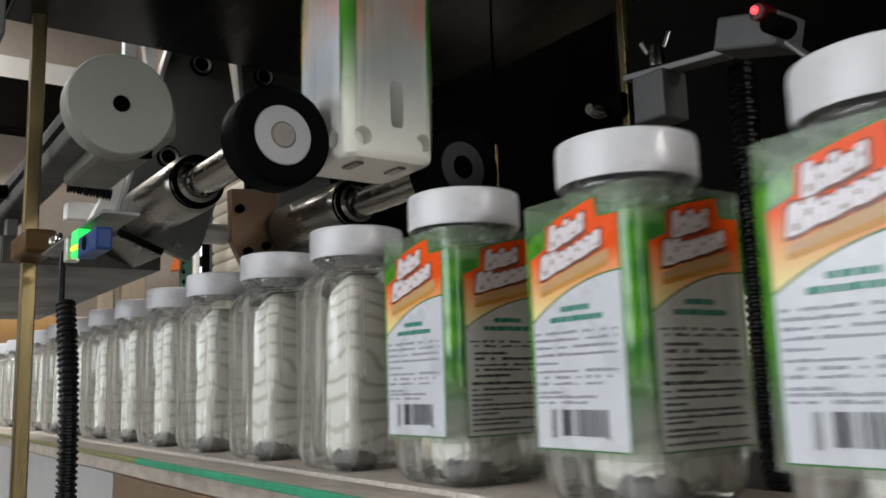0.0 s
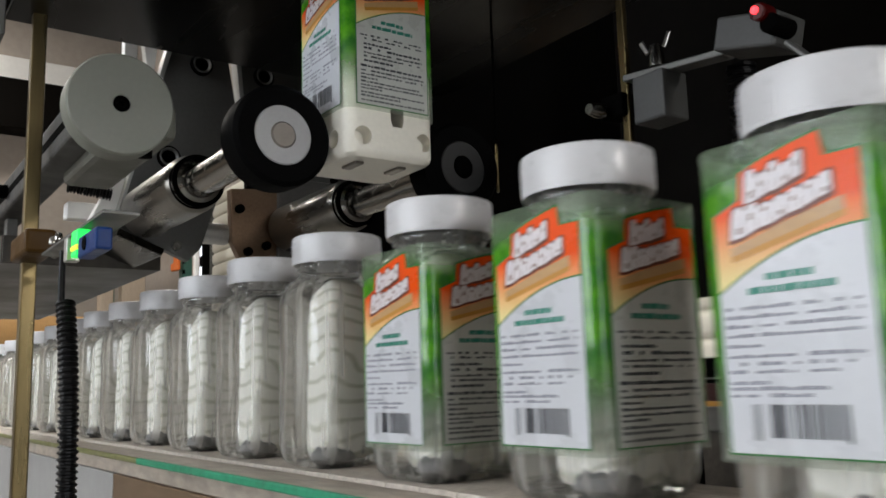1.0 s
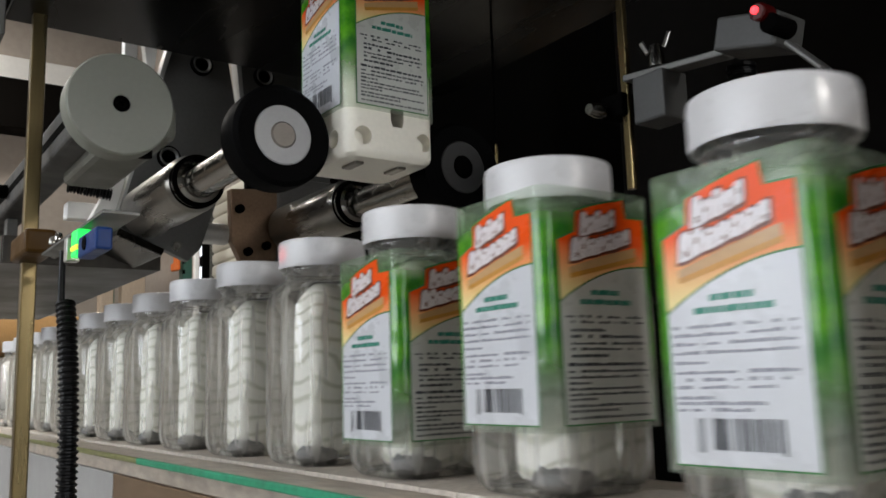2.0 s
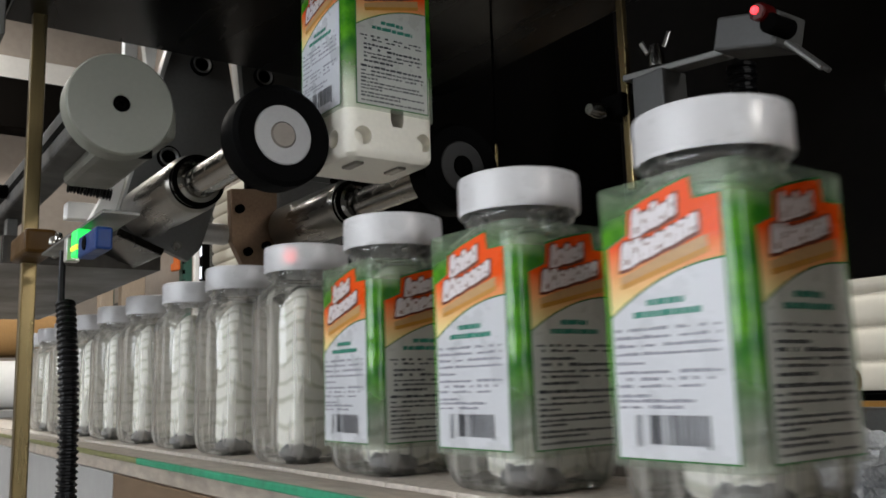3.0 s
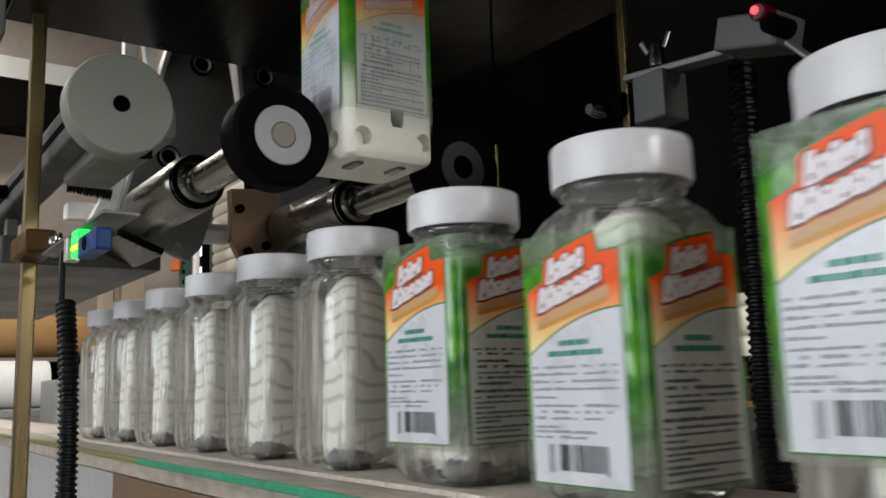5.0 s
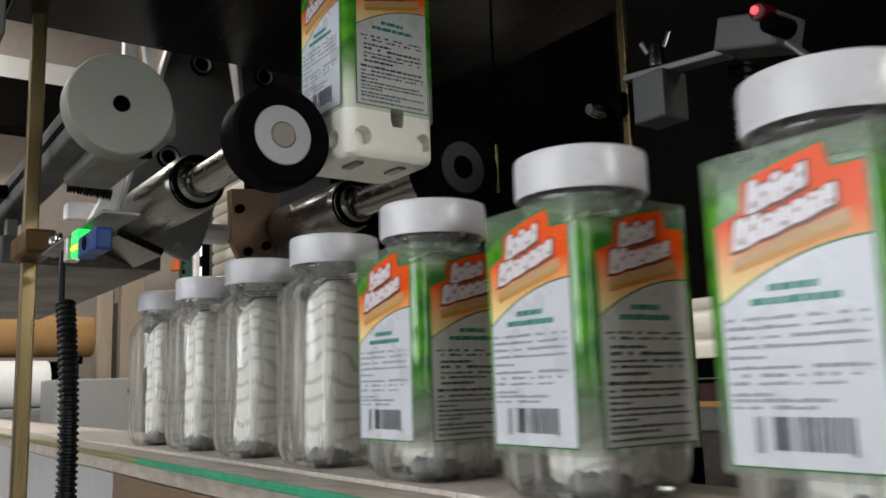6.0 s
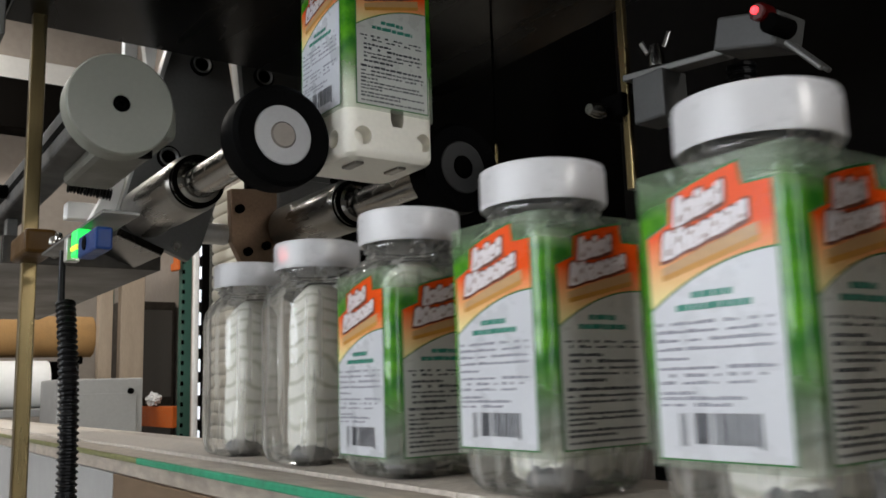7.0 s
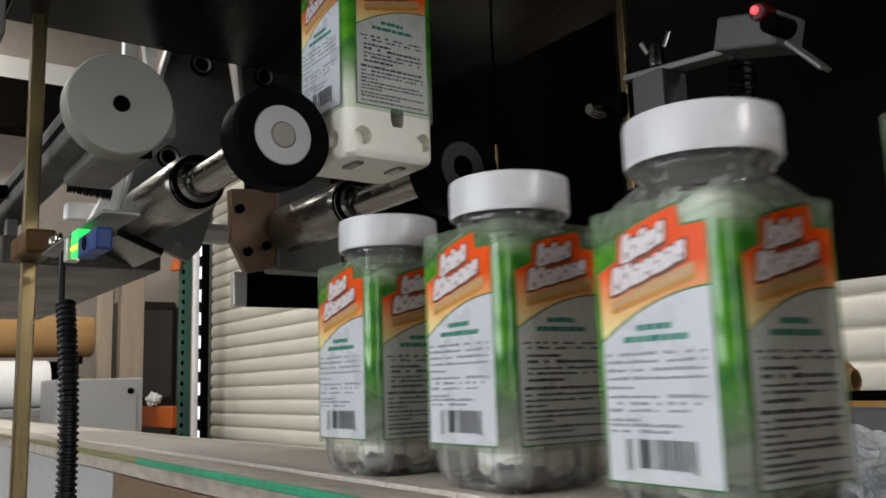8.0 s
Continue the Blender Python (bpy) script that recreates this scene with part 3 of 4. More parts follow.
def bottle():
    t = thing("bottle", "clear square plastic bottle with a white screw cap", "bottle", "bottles on the conveyor")
    rows = [(0.026, 0.012, 0.003), (0.0285, 0.012, 0.0), (0.0325, 0.012, 0.0012), (0.0358, 0.0125, 0.005), (0.0378, 0.013, 0.0115), (0.0385, 0.013, 0.02),
            (0.0385, 0.013, 0.05), (0.0382, 0.013, 0.09), (0.0385, 0.013, 0.128), (0.0378, 0.015, 0.135), (0.0358, 0.02, 0.1415),
            (0.0328, 0.026, 0.1465), (0.0308, 0.0308, 0.1495), (0.0302, 0.0302, 0.152), (0.0325, 0.0325, 0.1535), (0.0325, 0.0325, 0.155),
            (0.0302, 0.0302, 0.156), (0.0302, 0.0302, 0.172)]
    part("body", loft(rows, 7, (True, False)), M_PET, t, "clear plastic body", 60)
    bm = lathe([(0.0285, 0.168), (0.0342, 0.1585), (0.0358, 0.158), (0.0361, 0.1595), (0.0361, 0.1785), (0.0358, 0.1802), (0.034, 0.181), (0.0, 0.181)], n=64)
    cap = part("cap", bm, M_CAP, t, "white ribbed screw cap", 35)
    ribs = bmesh.new()
    for i in range(72):
        a = 2 * math.pi * i / 72
        box(0.0006, 0.0013, 0.0175, 0, 0, 0, 0, Matrix.Translation((0.0361 * math.cos(a), 0.0361 * math.sin(a), 0.1688)) @ Matrix.Rotation(a, 4, "Z"), ribs)
    part("grip_ribs", ribs, M_CAP, cap)
    # rippled column stands in for the background refracted by the clear walls
    refracted_rows = []
    for i in range(46):
        z = 0.005 + 0.14 * i / 45
        e = min(1, i / 3 + 0.6) * (1 if z < 0.128 else 1 - ((z - 0.128) / 0.013) ** 2 * 0.3)
        refracted_rows.append((0.0222 * e * (1 - 0.12 * z / 0.136), 0.009, z))
    bm = loft(refracted_rows, 5, (True, True), wob)
    bm.transform(Matrix.Translation((0.007, -0.002, 0)))
    part("refracted_column", bm, M_REFRACTION, t, "pale rippled column standing in for refracted background", 50)
    # grey lump stands in for the dark refracted in the thick base
    base_lump = lathe([(0, -0.0035), (0.013, -0.0035), (0.0175, 0.0), (0.0165, 0.005), (0.012, 0.0085), (0, 0.0095)], "z", 0.0165, -0.014, 0.0065, 22)
    for v in base_lump.verts:
        v.co.z += 0.003 * noise.noise(v.co * 160) * (v.co.z > 0.005)
    part("base_lump", base_lump, M_BASE_LUMP, t, "grey lump for the dark-looking thick base", 40)
    return t


BOTTLE = bottle()
V = 0.2568
# place of each bottle along the belt at the start
AT_START = {-2: 0.231, -1: 0.0895, 0: -0.0483, 1: -0.191, 2: -0.3333, 3: -0.4755, 4: -0.6225, 5: -0.7645, 6: -0.9055, 7: -1.0492, 8: -1.1923,
            9: -1.336, 10: -1.4755, 11: -1.623, 12: -1.7676, 13: -1.9111, 14: -2.0546, 15: -2.1985, 16: -2.340, 17: -4.0, 18: -4.15}
FIRST, LAST = -2, 16


def where(k, t):
    """The place of bottle k along the belt at t seconds."""
    return AT_START[k] + V * t


BOTTLES = {FIRST: BOTTLE}
for k in range(FIRST + 1, LAST + 1):
    BOTTLES[k] = copy_thing(BOTTLE, pose(where(k, 0), 0, 0))


# ---- label sleeves ----
SLEEVE_H = 0.137
FACE = 0.0405


def flat(polys, off, bm=None):
    """Flat print on the sleeve's front face (y = -FACE): polygons of (u, v)."""
    bm = bm or bmesh.new()
    for poly in polys:
        bm.faces.new([bm.verts.new((u, -FACE - off, v)) for u, v in poly])
    return bm


def rect(u0, u1, v0, v1, lean=0.0):
    return [(u0, v0), (u1, v0 + lean * (u1 - u0)), (u1, v1 + lean * (u1 - u0)), (u0, v1)]


def arc(u):
    """The curved seam between the white panel and the orange header."""
    s = (u + 0.0315) / 0.063
    return 0.0615 + 0.0200 * (1 - (1 - s) ** 2)


# rows of print: height above the foot, start, end and the share of gaps
FRONT_ROWS = ((0.0548, -0.0295, 0.0275, 0.5), (0.0514, -0.0295, 0.0275, 0.15), (0.0478, -0.0295, 0.0275, 0.1), (0.0442, -0.0295, 0.0265, 0.1),
              (0.0402, -0.0295, -0.014, 0.1), (0.0362, -0.0295, 0.0275, 0.12), (0.0332, -0.024, 0.0275, 0.7), (0.0302, -0.0295, 0.0165, 0.15),
              (0.0260, -0.0295, -0.012, 0.1), (0.0238, -0.0295, 0.0135, 0.12), (0.0212, -0.0295, 0.0095, 0.4))
SIDE_ROWS = ((0.0535, -0.0285, 0.026, 0.6), (0.0507, -0.025, 0.028, 0.6), (0.0464, -0.0255, -0.001, 0.05), (0.0431, -0.0255, 0.026, 0.05),
             (0.0397, -0.0255, 0.027, 0.12), (0.0368, -0.0255, 0.025, 0.2), (0.0332, -0.0255, 0.0, 0.05), (0.0288, -0.0285, 0.027, 0.05),
             (0.0255, -0.0285, 0.028, 0.12), (0.0225, -0.0285, 0.027, 0.12), (0.0196, -0.0285, -0.014, 0.05), (0.0166, -0.0285, 0.028, 0.1),
             (0.0139, -0.0285, 0.027, 0.12), (0.0115, -0.0285, -0.01, 0.05), (0.0082, -0.0285, 0.028, 0.12), (0.0056, -0.0285, 0.006, 0.08),
             (0.0022, -0.0285, 0.028, 0.1))
BOLD_ROWS = (0.0464, 0.0431, 0.0332, 0.0288)


def logo_row(u0, u1, v0, rise, heights):
    """A leaning band of plump joined shapes: its outline, and thin dark cuts and specks in it."""
    n = len(heights)
    w = (u1 - u0) / n

    def at(u, dv):
        return (u + 0.1 * dv, v0 + dv + rise * (u - u0))
    top, cuts = [], []
    for i, h in enumerate(heights):
        a = u0 + w * i
        for s, k in ((0.06, 0.82), (0.2, 0.97), (0.5, 1.0), (0.8, 0.96), (0.94, 0.82)):
            top.append(at(a + w * s, h * k))
        if i:
            cuts.append([at(a - 0.0002, 0.0), at(a + 0.0002, 0.0), at(a + 0.00015, h * 0.45), at(a - 0.00015, h * 0.45)])
        if i % 3 == 1:
            cuts.append([at(a + w * 0.36, h * 0.42), at(a + w * 0.62, h * 0.42), at(a + w * 0.58, h * 0.66), at(a + w * 0.4, h * 0.66)])
        elif i % 3 == 0:
            cuts.append([at(a + w * 0.55, h * 0.1), at(a + w * 0.8, h * 0.1), at(a + w * 0.8, h * 0.28), at(a + w * 0.55, h * 0.34)])
        else:
            cuts.append([at(a + w * 0.38, h * 0.62), at(a + w * 0.66, h * 0.6), at(a + w * 0.64, h * 0.78), at(a + w * 0.42, h * 0.78)])
    foot = [at(u1, 0.0008), at(u1 - 0.001, 0.0)] + [at(u0 + w * i, -0.0006 if i % 2 else 0.0) for i in range(n - 1, 0, -1)] + [at(u0 + 0.0008, 0.0), at(u0, 0.0008)]
    shape = top + foot
    cu, cv = sum(p[0] for p in shape) / len(shape), sum(p[1] for p in shape) / len(shape)
    halo = []
    for u, v in shape:
        lu, lv = u - cu, v - cv - (u - cu) * rise
        halo.append((u + (0.0011 if lu > 0 else -0.0011) * min(1, abs(lu) / 0.006), v + (0.0010 if lv > 0 else -0.0016)))
    return shape, halo, cuts


def face_print(t, seed, turn, dark):
    rnd = random.Random(seed)
    m = Matrix.Rotation(radians(turn), 4, "Z")
    P = 0.0315
    us = [-P + 2 * P * i / 12 for i in range(13)]

    def add(name, bm, material, parent, label=""):
        bm.transform(m)
        return part(name, bm, material, parent, label)

    white = [[(u, arc(u)) for u in reversed(us)] + [(-P, 0.0), (P, 0.0)]]
    e = 0.0008
    rimw = [[(u * 1.025, arc(u) + e) for u in reversed(us)] + [(-P - e, -e), (P + e, -e)]]
    add("panel_rim", flat(rimw, 0.0003), M_RIM, t, "dark green outline")
    panel = add("panel", flat(white, 0.0005), M_PANEL_SHADED if dark else M_PANEL, t, "white printed panel")
    crest = [(P, 0.1083), (0.0185, 0.1083), (0.0177, 0.112), (0.0168, 0.1182), (0.006, 0.1162), (-0.007, 0.1130), (-0.0180, 0.1095), (-0.0186, 0.104), (-0.0192, 0.0985), (-0.025, 0.0962), (-P, 0.0935)]
    rim = [(P + e, 0.1093), (0.0195, 0.1093), (0.0187, 0.113), (0.0177, 0.1195), (0.006, 0.1173), (-0.007, 0.1141), (-0.0190, 0.1104), (-0.0196, 0.105), (-0.0202, 0.0993), (-0.025, 0.0972), (-P - e, 0.0944)]
    add("header_rim", flat([[(u * 1.025, arc(u)) for u in us] + rim], 0.0004), M_RIM, t, "dark green outline")
    head = add("header", flat([[(u, arc(u) + 0.0009) for u in us] + crest], 0.0006), M_HEAD, t, "orange header fading to yellow")
    # two leaning bands of plump white shapes with a brown backing, and a tan and gold swash
    one = logo_row(-0.0165, 0.0095, 0.0962, 0.27, (0.0128, 0.0092, 0.0112, 0.0082, 0.0098))
    two = logo_row(-0.0238, 0.0203, 0.0825, 0.27, (0.0122, 0.0112, 0.0088, 0.0086, 0.0086, 0.0084, 0.0086))
    add("swash", flat([[(-0.0245, 0.0795), (-0.024, 0.0755), (0.0245, 0.0868), (0.0245, 0.0925), (0.0, 0.0868)]], 0.00075), M_TAN, head, "tan band")
    add("swash", flat([[(-0.0245, 0.0762), (-0.024, 0.0738), (0.0245, 0.0848), (0.025, 0.0876)]], 0.00085), M_GOLD, head, "gold band")
    add("logo_backing", flat([one[1]], 0.0009), M_BROWN, head)
    add("logo_backing", flat([two[1]], 0.001), M_BROWN, head)
    add("logo", flat([one[0]], 0.00115), M_LOGO, head, "plain white logo shapes")
    add("logo", flat([two[0]], 0.0012), M_LOGO, head, "plain white logo shapes")
    tagged(add("logo_cutout", flat(one[2] + two[2], 0.0014), M_BROWN, head), kind="stuff")
    # lines of print too small to read
    bars, bold, green = [], [], []
    for v, u0, u1 in ((0.0655, -0.010, 0.010), (0.0605, -0.018, 0.0185)):
        u = u0
        while u < u1:
            w = rnd.uniform(0.003, 0.008)
            green.append(rect(u, min(u + w, u1), v, v + 0.0027, 0.05))
            u += w + 0.0007
    for v, u0, u1, gaps in (SIDE_ROWS if dark else FRONT_ROWS):
        u = u0
        heavy = dark and v in BOLD_ROWS
        while u < u1:
            w = rnd.uniform(0.0015, 0.0055)
            h = rnd.uniform(0.0014, 0.0019) if heavy else rnd.uniform(0.001, 0.0016)
            (bold if heavy else bars).append(rect(u, min(u + w, u1), v, v + h, 0.012))
            u += w + (rnd.uniform(0.002, 0.006) if rnd.random() < gaps else 0.0008)
    tagged(add("fine_print", flat(green, 0.0008), M_INK_GREEN, panel, "green heading bars"), kind="stuff")
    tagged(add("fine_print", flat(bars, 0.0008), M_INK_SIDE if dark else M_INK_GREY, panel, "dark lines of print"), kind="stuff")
    if dark:
        tagged(add("fine_print", flat(bold, 0.0008), M_INK, panel, "bold black lines of print"), kind="stuff")
    else:
        code = []
        for u, end, gap in ((-0.0205, -0.0165, 0.0007), (-0.0128, -0.006, 0.0003), (-0.0035, 0.0188, 0.0008)):
            while u < end:
                w = rnd.choice((0.0004, 0.0006, 0.001, 0.0014))
                code.append(rect(u, min(u + w, end), 0.0062 if 0.0172 > u > -0.0165 else 0.005, 0.0186))
                u += w + gap * rnd.uniform(0.6, 1.5)
        tagged(add("barcode", flat(code, 0.0008), M_INK, panel, "black barcode bars"), kind="stuff")


def sleeve():
    t = thing("label_sleeve", "printed green, orange and white film sleeve around a bottle", "label sleeve", "label sleeves")
    zs = [-0.004, 0.0, 0.012, 0.03, 0.05, 0.07, 0.09, 0.11, 0.117, 0.1225]
    rows = [(FACE + 0.0002, 0.0088, z) for z in zs]
    part("film", loft(rows, 5, (False, False)), M_FILM, t, "clear film with mottled green print", 60)
    face_print(t, 3, 0, False)
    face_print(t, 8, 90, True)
    face_print(t, 3, 180, False)
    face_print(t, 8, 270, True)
    return t


# height of each sleeve's printed foot above the belt once it sits on its bottle
SEAT = {-1: 0.0275, 0: 0.0275, 1: 0.030, 2: 0.028, 3: 0.0245, 4: 0.038, 6: 0.0245, 7: 0.023, 8: 0.0315, 9: 0.011, 11: 0.028, 12: 0.0265, 13: 0.0255, 14: 0.015, 15: 0.0265}
SLEEVE = sleeve()
SLEEVES = {FIRST: SLEEVE}
for k in range(FIRST + 1, LAST + 3):
    SLEEVES[k] = copy_thing(SLEEVE, pose(where(k, 0), 0, 0.02))


# ---- sleeving machine ----
MX, MY = -0.3225, 0.005


def mandrel():
    t = thing("mandrel", "white machined plastic sleeve mandrel with drilled holes", "mandrel", at=(MX, MY, 0.2295))
    hw = 0.0395
    rows = [(hw - 0.02, 0.008, 0.0), (hw - 0.004, 0.009, 0.0), (hw - 0.001, 0.0105, 0.0025), (hw, 0.011, 0.006), (hw, 0.011, 0.06), (hw, 0.011, 0.5)]
    cut = bmesh.new()
    for y, z in ((-0.026, 0.0155), (0.028, 0.0165)):
        lathe([(0, -0.012), (0.0068, -0.012), (0.0074, 0.006), (0, 0.006)], "x", hw, y, z, 32, cut)
    lathe([(0, -0.006), (0.0074, -0.006), (0.0068, 0.012), (0, 0.012)], "y", 0.018, -hw, 0.0155, 32, cut)
    slot = slab([(-0.0042, -0.018), (0.0042, -0.018), (0.0058, -0.013), (0.0058, 0.014), (0.0042, 0.019), (-0.0042, 0.019), (-0.0058, 0.014), (-0.0058, -0.013)], 0.03, "x", hw - 0.022, 0)
    slot.transform(Matrix.Translation((0, 0.004, 0.0435)))
    cut = merge(cut, slot)
    bmesh.ops.recalc_face_normals(cut, faces=cut.faces)
    tool = part("tool", cut, M_MANDREL)
    body = part("body", loft(rows, 6), M_MANDREL, t)
    mod = body.modifiers.new("holes", "BOOLEAN")
    mod.operation, mod.object, mod.solver = "DIFFERENCE", tool, "EXACT"
    bpy.context.view_layer.update()
    body.matrix_world = t.matrix_basis
    tool.matrix_world = t.matrix_basis
    bpy.context.view_layer.update()
    done = bpy.data.meshes.new_from_object(body.evaluated_get(bpy.context.evaluated_depsgraph_get()))
    body.modifiers.clear()
    body.matrix_basis = Matrix()
    body.data = done
    done.polygons.foreach_set("use_smooth", [True] * len(done.polygons))
    done.set_sharp_from_angle(angle=radians(35))
    bpy.data.objects.remove(tool)
    # black sheet paints the shade at the back of the slot
    part("slot_back", box(0.002, 0.014, 0.042, hw - 0.021, 0.004, 0.0435, 0), M_BLACK, t, "black sheet for the shade inside the slot")
    for y in (-0.02, 0.018):
        part("spring_clip", box(0.022, 0.008, 0.003, 0.012, y, -0.0005, 0.001), M_STEEL, t, "steel clip")
    return t


mandrel()


def drive_roller(y, z, label, hub, end):
    t = thing("drive_roller", label, "drive roller", "sleeve drive rollers", (-0.317, y, z))
    tyre = lathe([(0.0225, -0.016), (0.035, -0.017), (0.0382, -0.014), (0.0388, 0.0), (0.0382, 0.009), (0.035, 0.012), (0.0225, 0.011), (0.0225, -0.016)], "x", n=56)
    part("tyre", tyre, M_RUBBER, t, "black rubber tyre", 40)
    part("hub", lathe([(0.0225, -0.010), (0.0225, 0.0102), (0.0215, 0.0112), (0.010, 0.0112), (0.010, 0.0)], "x", n=48), hub, t, "plastic hub", 40)
    part("axle_end", lathe([(0, 0.0122), (0.0086, 0.0122), (0.0099, 0.011), (0.0099, -0.012)], "x", n=32), end, t, "steel axle end", 40)
    part("shaft", rod(0.014, 0.19, "x", -0.1, 0, 0.002), M_CHROME, t, smooth=40)
    b = part("bearing_housing", lathe([(0.014, -0.166), (0.0165, -0.165), (0.0205, -0.167), (0.0205, -0.171), (0.0225, -0.172), (0.0235, -0.176), (0.026, -0.179),
                                        (0.0268, -0.183), (0.0268, -0.325), (0.024, -0.331), (0.0, -0.331)], "x", 0, 0, 0.004, n=56), M_STEEL, t, "turned steel bearing housing", 40)
    for x in (-0.1685, -0.1755):
        part("seal", lathe([(0.0200, x + 0.002), (0.0242, x + 0.001), (0.0242, x - 0.0015), (0.020, x - 0.002)], "x", 0, 0, 0.004, n=48), M_BLACK, b, "dark seal ring", 40)
    return t


drive_roller(-0.0747, 0.243, "black rubber drive roller with grey hub on a steel shaft", M_HUB, M_AXLE)
# hub and axle end darkened in colour for the shade behind the mandrel
drive_roller(0.088, 0.239, "black rubber drive roller behind the mandrel, hub coloured for shade", M_HUB_SHADED, M_BLACK)


def bearing_bracket():
    t = thing("bearing_bracket", "grey machined aluminium bracket plate with bolts", "bracket", at=(-0.655, 0, 0))
    part("plate", slab([(-0.102, 0.233), (-0.026, 0.2), (-0.012, 0.215), (0.012, 0.29), (0.026, 0.387), (0.015, 0.45), (-0.044, 0.45)], 0.012, "x", -0.012), M_ALU, t)
    part("edge", slab([(-0.105, 0.233), (-0.102, 0.233), (-0.044, 0.45), (-0.05, 0.45)], 0.016, "x", -0.013, 0.0004), M_ALU_LIGHT, t, "bright machined edge")
    part("spacer", slab([(-0.128, 0.235), (-0.107, 0.235), (-0.082, 0.292), (-0.1, 0.292)], 0.02, "x", -0.03), M_WHITEWALL, t, "pale plastic spacer")
    part("clamp_block", box(0.02, 0.03, 0.018, -0.045, -0.128, 0.253, 0.002), M_WHITEWALL, t, "white plastic clamp block")
    part("clamp_block", box(0.02, 0.02, 0.008, -0.03, -0.118, 0.284, 0.001), M_WHITEWALL, t, "white plastic clamp block")
    part("spring", tube([(-0.01, -0.148, 0.272), (-0.01, -0.128, 0.27), (-0.01, -0.106, 0.267)], 0.0055, 12, 0.0012, 0.0032), M_CABLE, t, "black coil spring", 25)
    part("stay", slab([(-0.094, 0.405), (-0.08, 0.405), (-0.08, 0.45), (-0.094, 0.45)], 0.012, "x", -0.03), M_WHITEWALL, t, "white stay")
    part("stay", slab([(-0.068, 0.405), (-0.062, 0.405), (-0.058, 0.45), (-0.074, 0.45)], 0.012, "x", -0.03), M_WHITEWALL, t, "white stay")
    part("foot", box(0.1, 0.05, 0.008, -0.03, -0.082, 0.214, 0.001, Matrix.Rotation(radians(-22), 4, "X")), M_PLATE, t)
    for y, z in ((-0.015, 0.424), (-0.05, 0.312)):
        b = part("bushing", lathe([(0.006, 0.001), (0.0125, 0.001), (0.0125, 0.005), (0.0105, 0.006), (0.0075, 0.004), (0.0075, 0.0), (0, 0.0)], "x", 0, y, z, 28), M_BLACK, t, "dark bushing", 40)
        part("snap_ring", lathe([(0.0075, 0.0045), (0.0095, 0.0065), (0.0105, 0.0062), (0.0095, 0.0045)], "x", 0, y, z, 28), M_ALU, b, "thin steel ring", 40)
    for y, z in ((-0.09, 0.246), (-0.04, 0.215), (-0.105, 0.238)):
        bolt(t, 0.005, "x", 0.002, y, z)
    return t


bearing_bracket()


def rear_bracket():
    t = thing("rear_bracket", "grey aluminium plate with a bronze foot behind the rollers", "bracket", at=(-0.66, 0, 0))
    part("plate", slab([(0.045, 0.3), (0.15, 0.3), (0.15, 0.45), (0.03, 0.45), (0.035, 0.4)], 0.012, "x", -0.012), M_ALU, t)
    part("edge", slab([(0.026, 0.45), (0.032, 0.45), (0.042, 0.34), (0.038, 0.33)], 0.016, "x", -0.012, 0.0004), M_ALU_LIGHT, t, "bright machined edge")
    part("foot", slab([(0.02, 0.285), (0.082, 0.29), (0.075, 0.208), (0.07, 0.197), (0.04, 0.19), (0.022, 0.225)], 0.012, "x", -0.004), M_BRONZE, t, "bronze foot plate")
    part("block", box(0.04, 0.085, 0.11, -0.01, 0.118, 0.25, 0.003), M_ALU, t)
    for y, z in ((0.04, 0.214), (0.062, 0.222), (0.03, 0.262)):
        bolt(t, 0.005, "x", 0.009, y, z, material=M_BLACK)
    b = part("bushing", lathe([(0.006, 0.001), (0.0125, 0.001), (0.0125, 0.004), (0.0075, 0.004), (0.0075, 0.0), (0, 0.0)], "x", 0.002, 0.061, 0.425, 28), M_BLACK, t, "dark bushing", 40)
    part("snap_ring", lathe([(0.0075, 0.0045), (0.0095, 0.0065), (0.0105, 0.0062), (0.0095, 0.0045)], "x", 0.002, 0.061, 0.425, 28), M_ALU, b, "thin steel ring", 40)
    part("pipe", lathe([(0, 0.012), (0.008, 0.01), (0.012, 0.0), (0.012, -0.03), (0, -0.03)], "y", -0.01, 0.02, 0.235, 24), M_ALU_LIGHT, t, "pale turned stub", 40)
    return t


rear_bracket()


def guide_disk():
    t = thing("guide_disk", "pale grey-green plastic disk on the end of a bar", "disk", at=(-0.3872, -0.1702, 0.272))
    part("disk", lathe([(0.0065, 0.008), (0.0375, 0.008), (0.0387, 0.0068), (0.0387, -0.012), (0.037, -0.0135), (0.0, -0.0135)], "x", n=72), M_DISK, t, smooth=40)
    part("screw", lathe([(0.006, 0.008), (0.0052, 0.004), (0.003, 0.004), (0.003, 0.001), (0, 0.001)], "x", n=24), M_BLACK, t, "dark recessed screw", 40)
    return t


guide_disk()


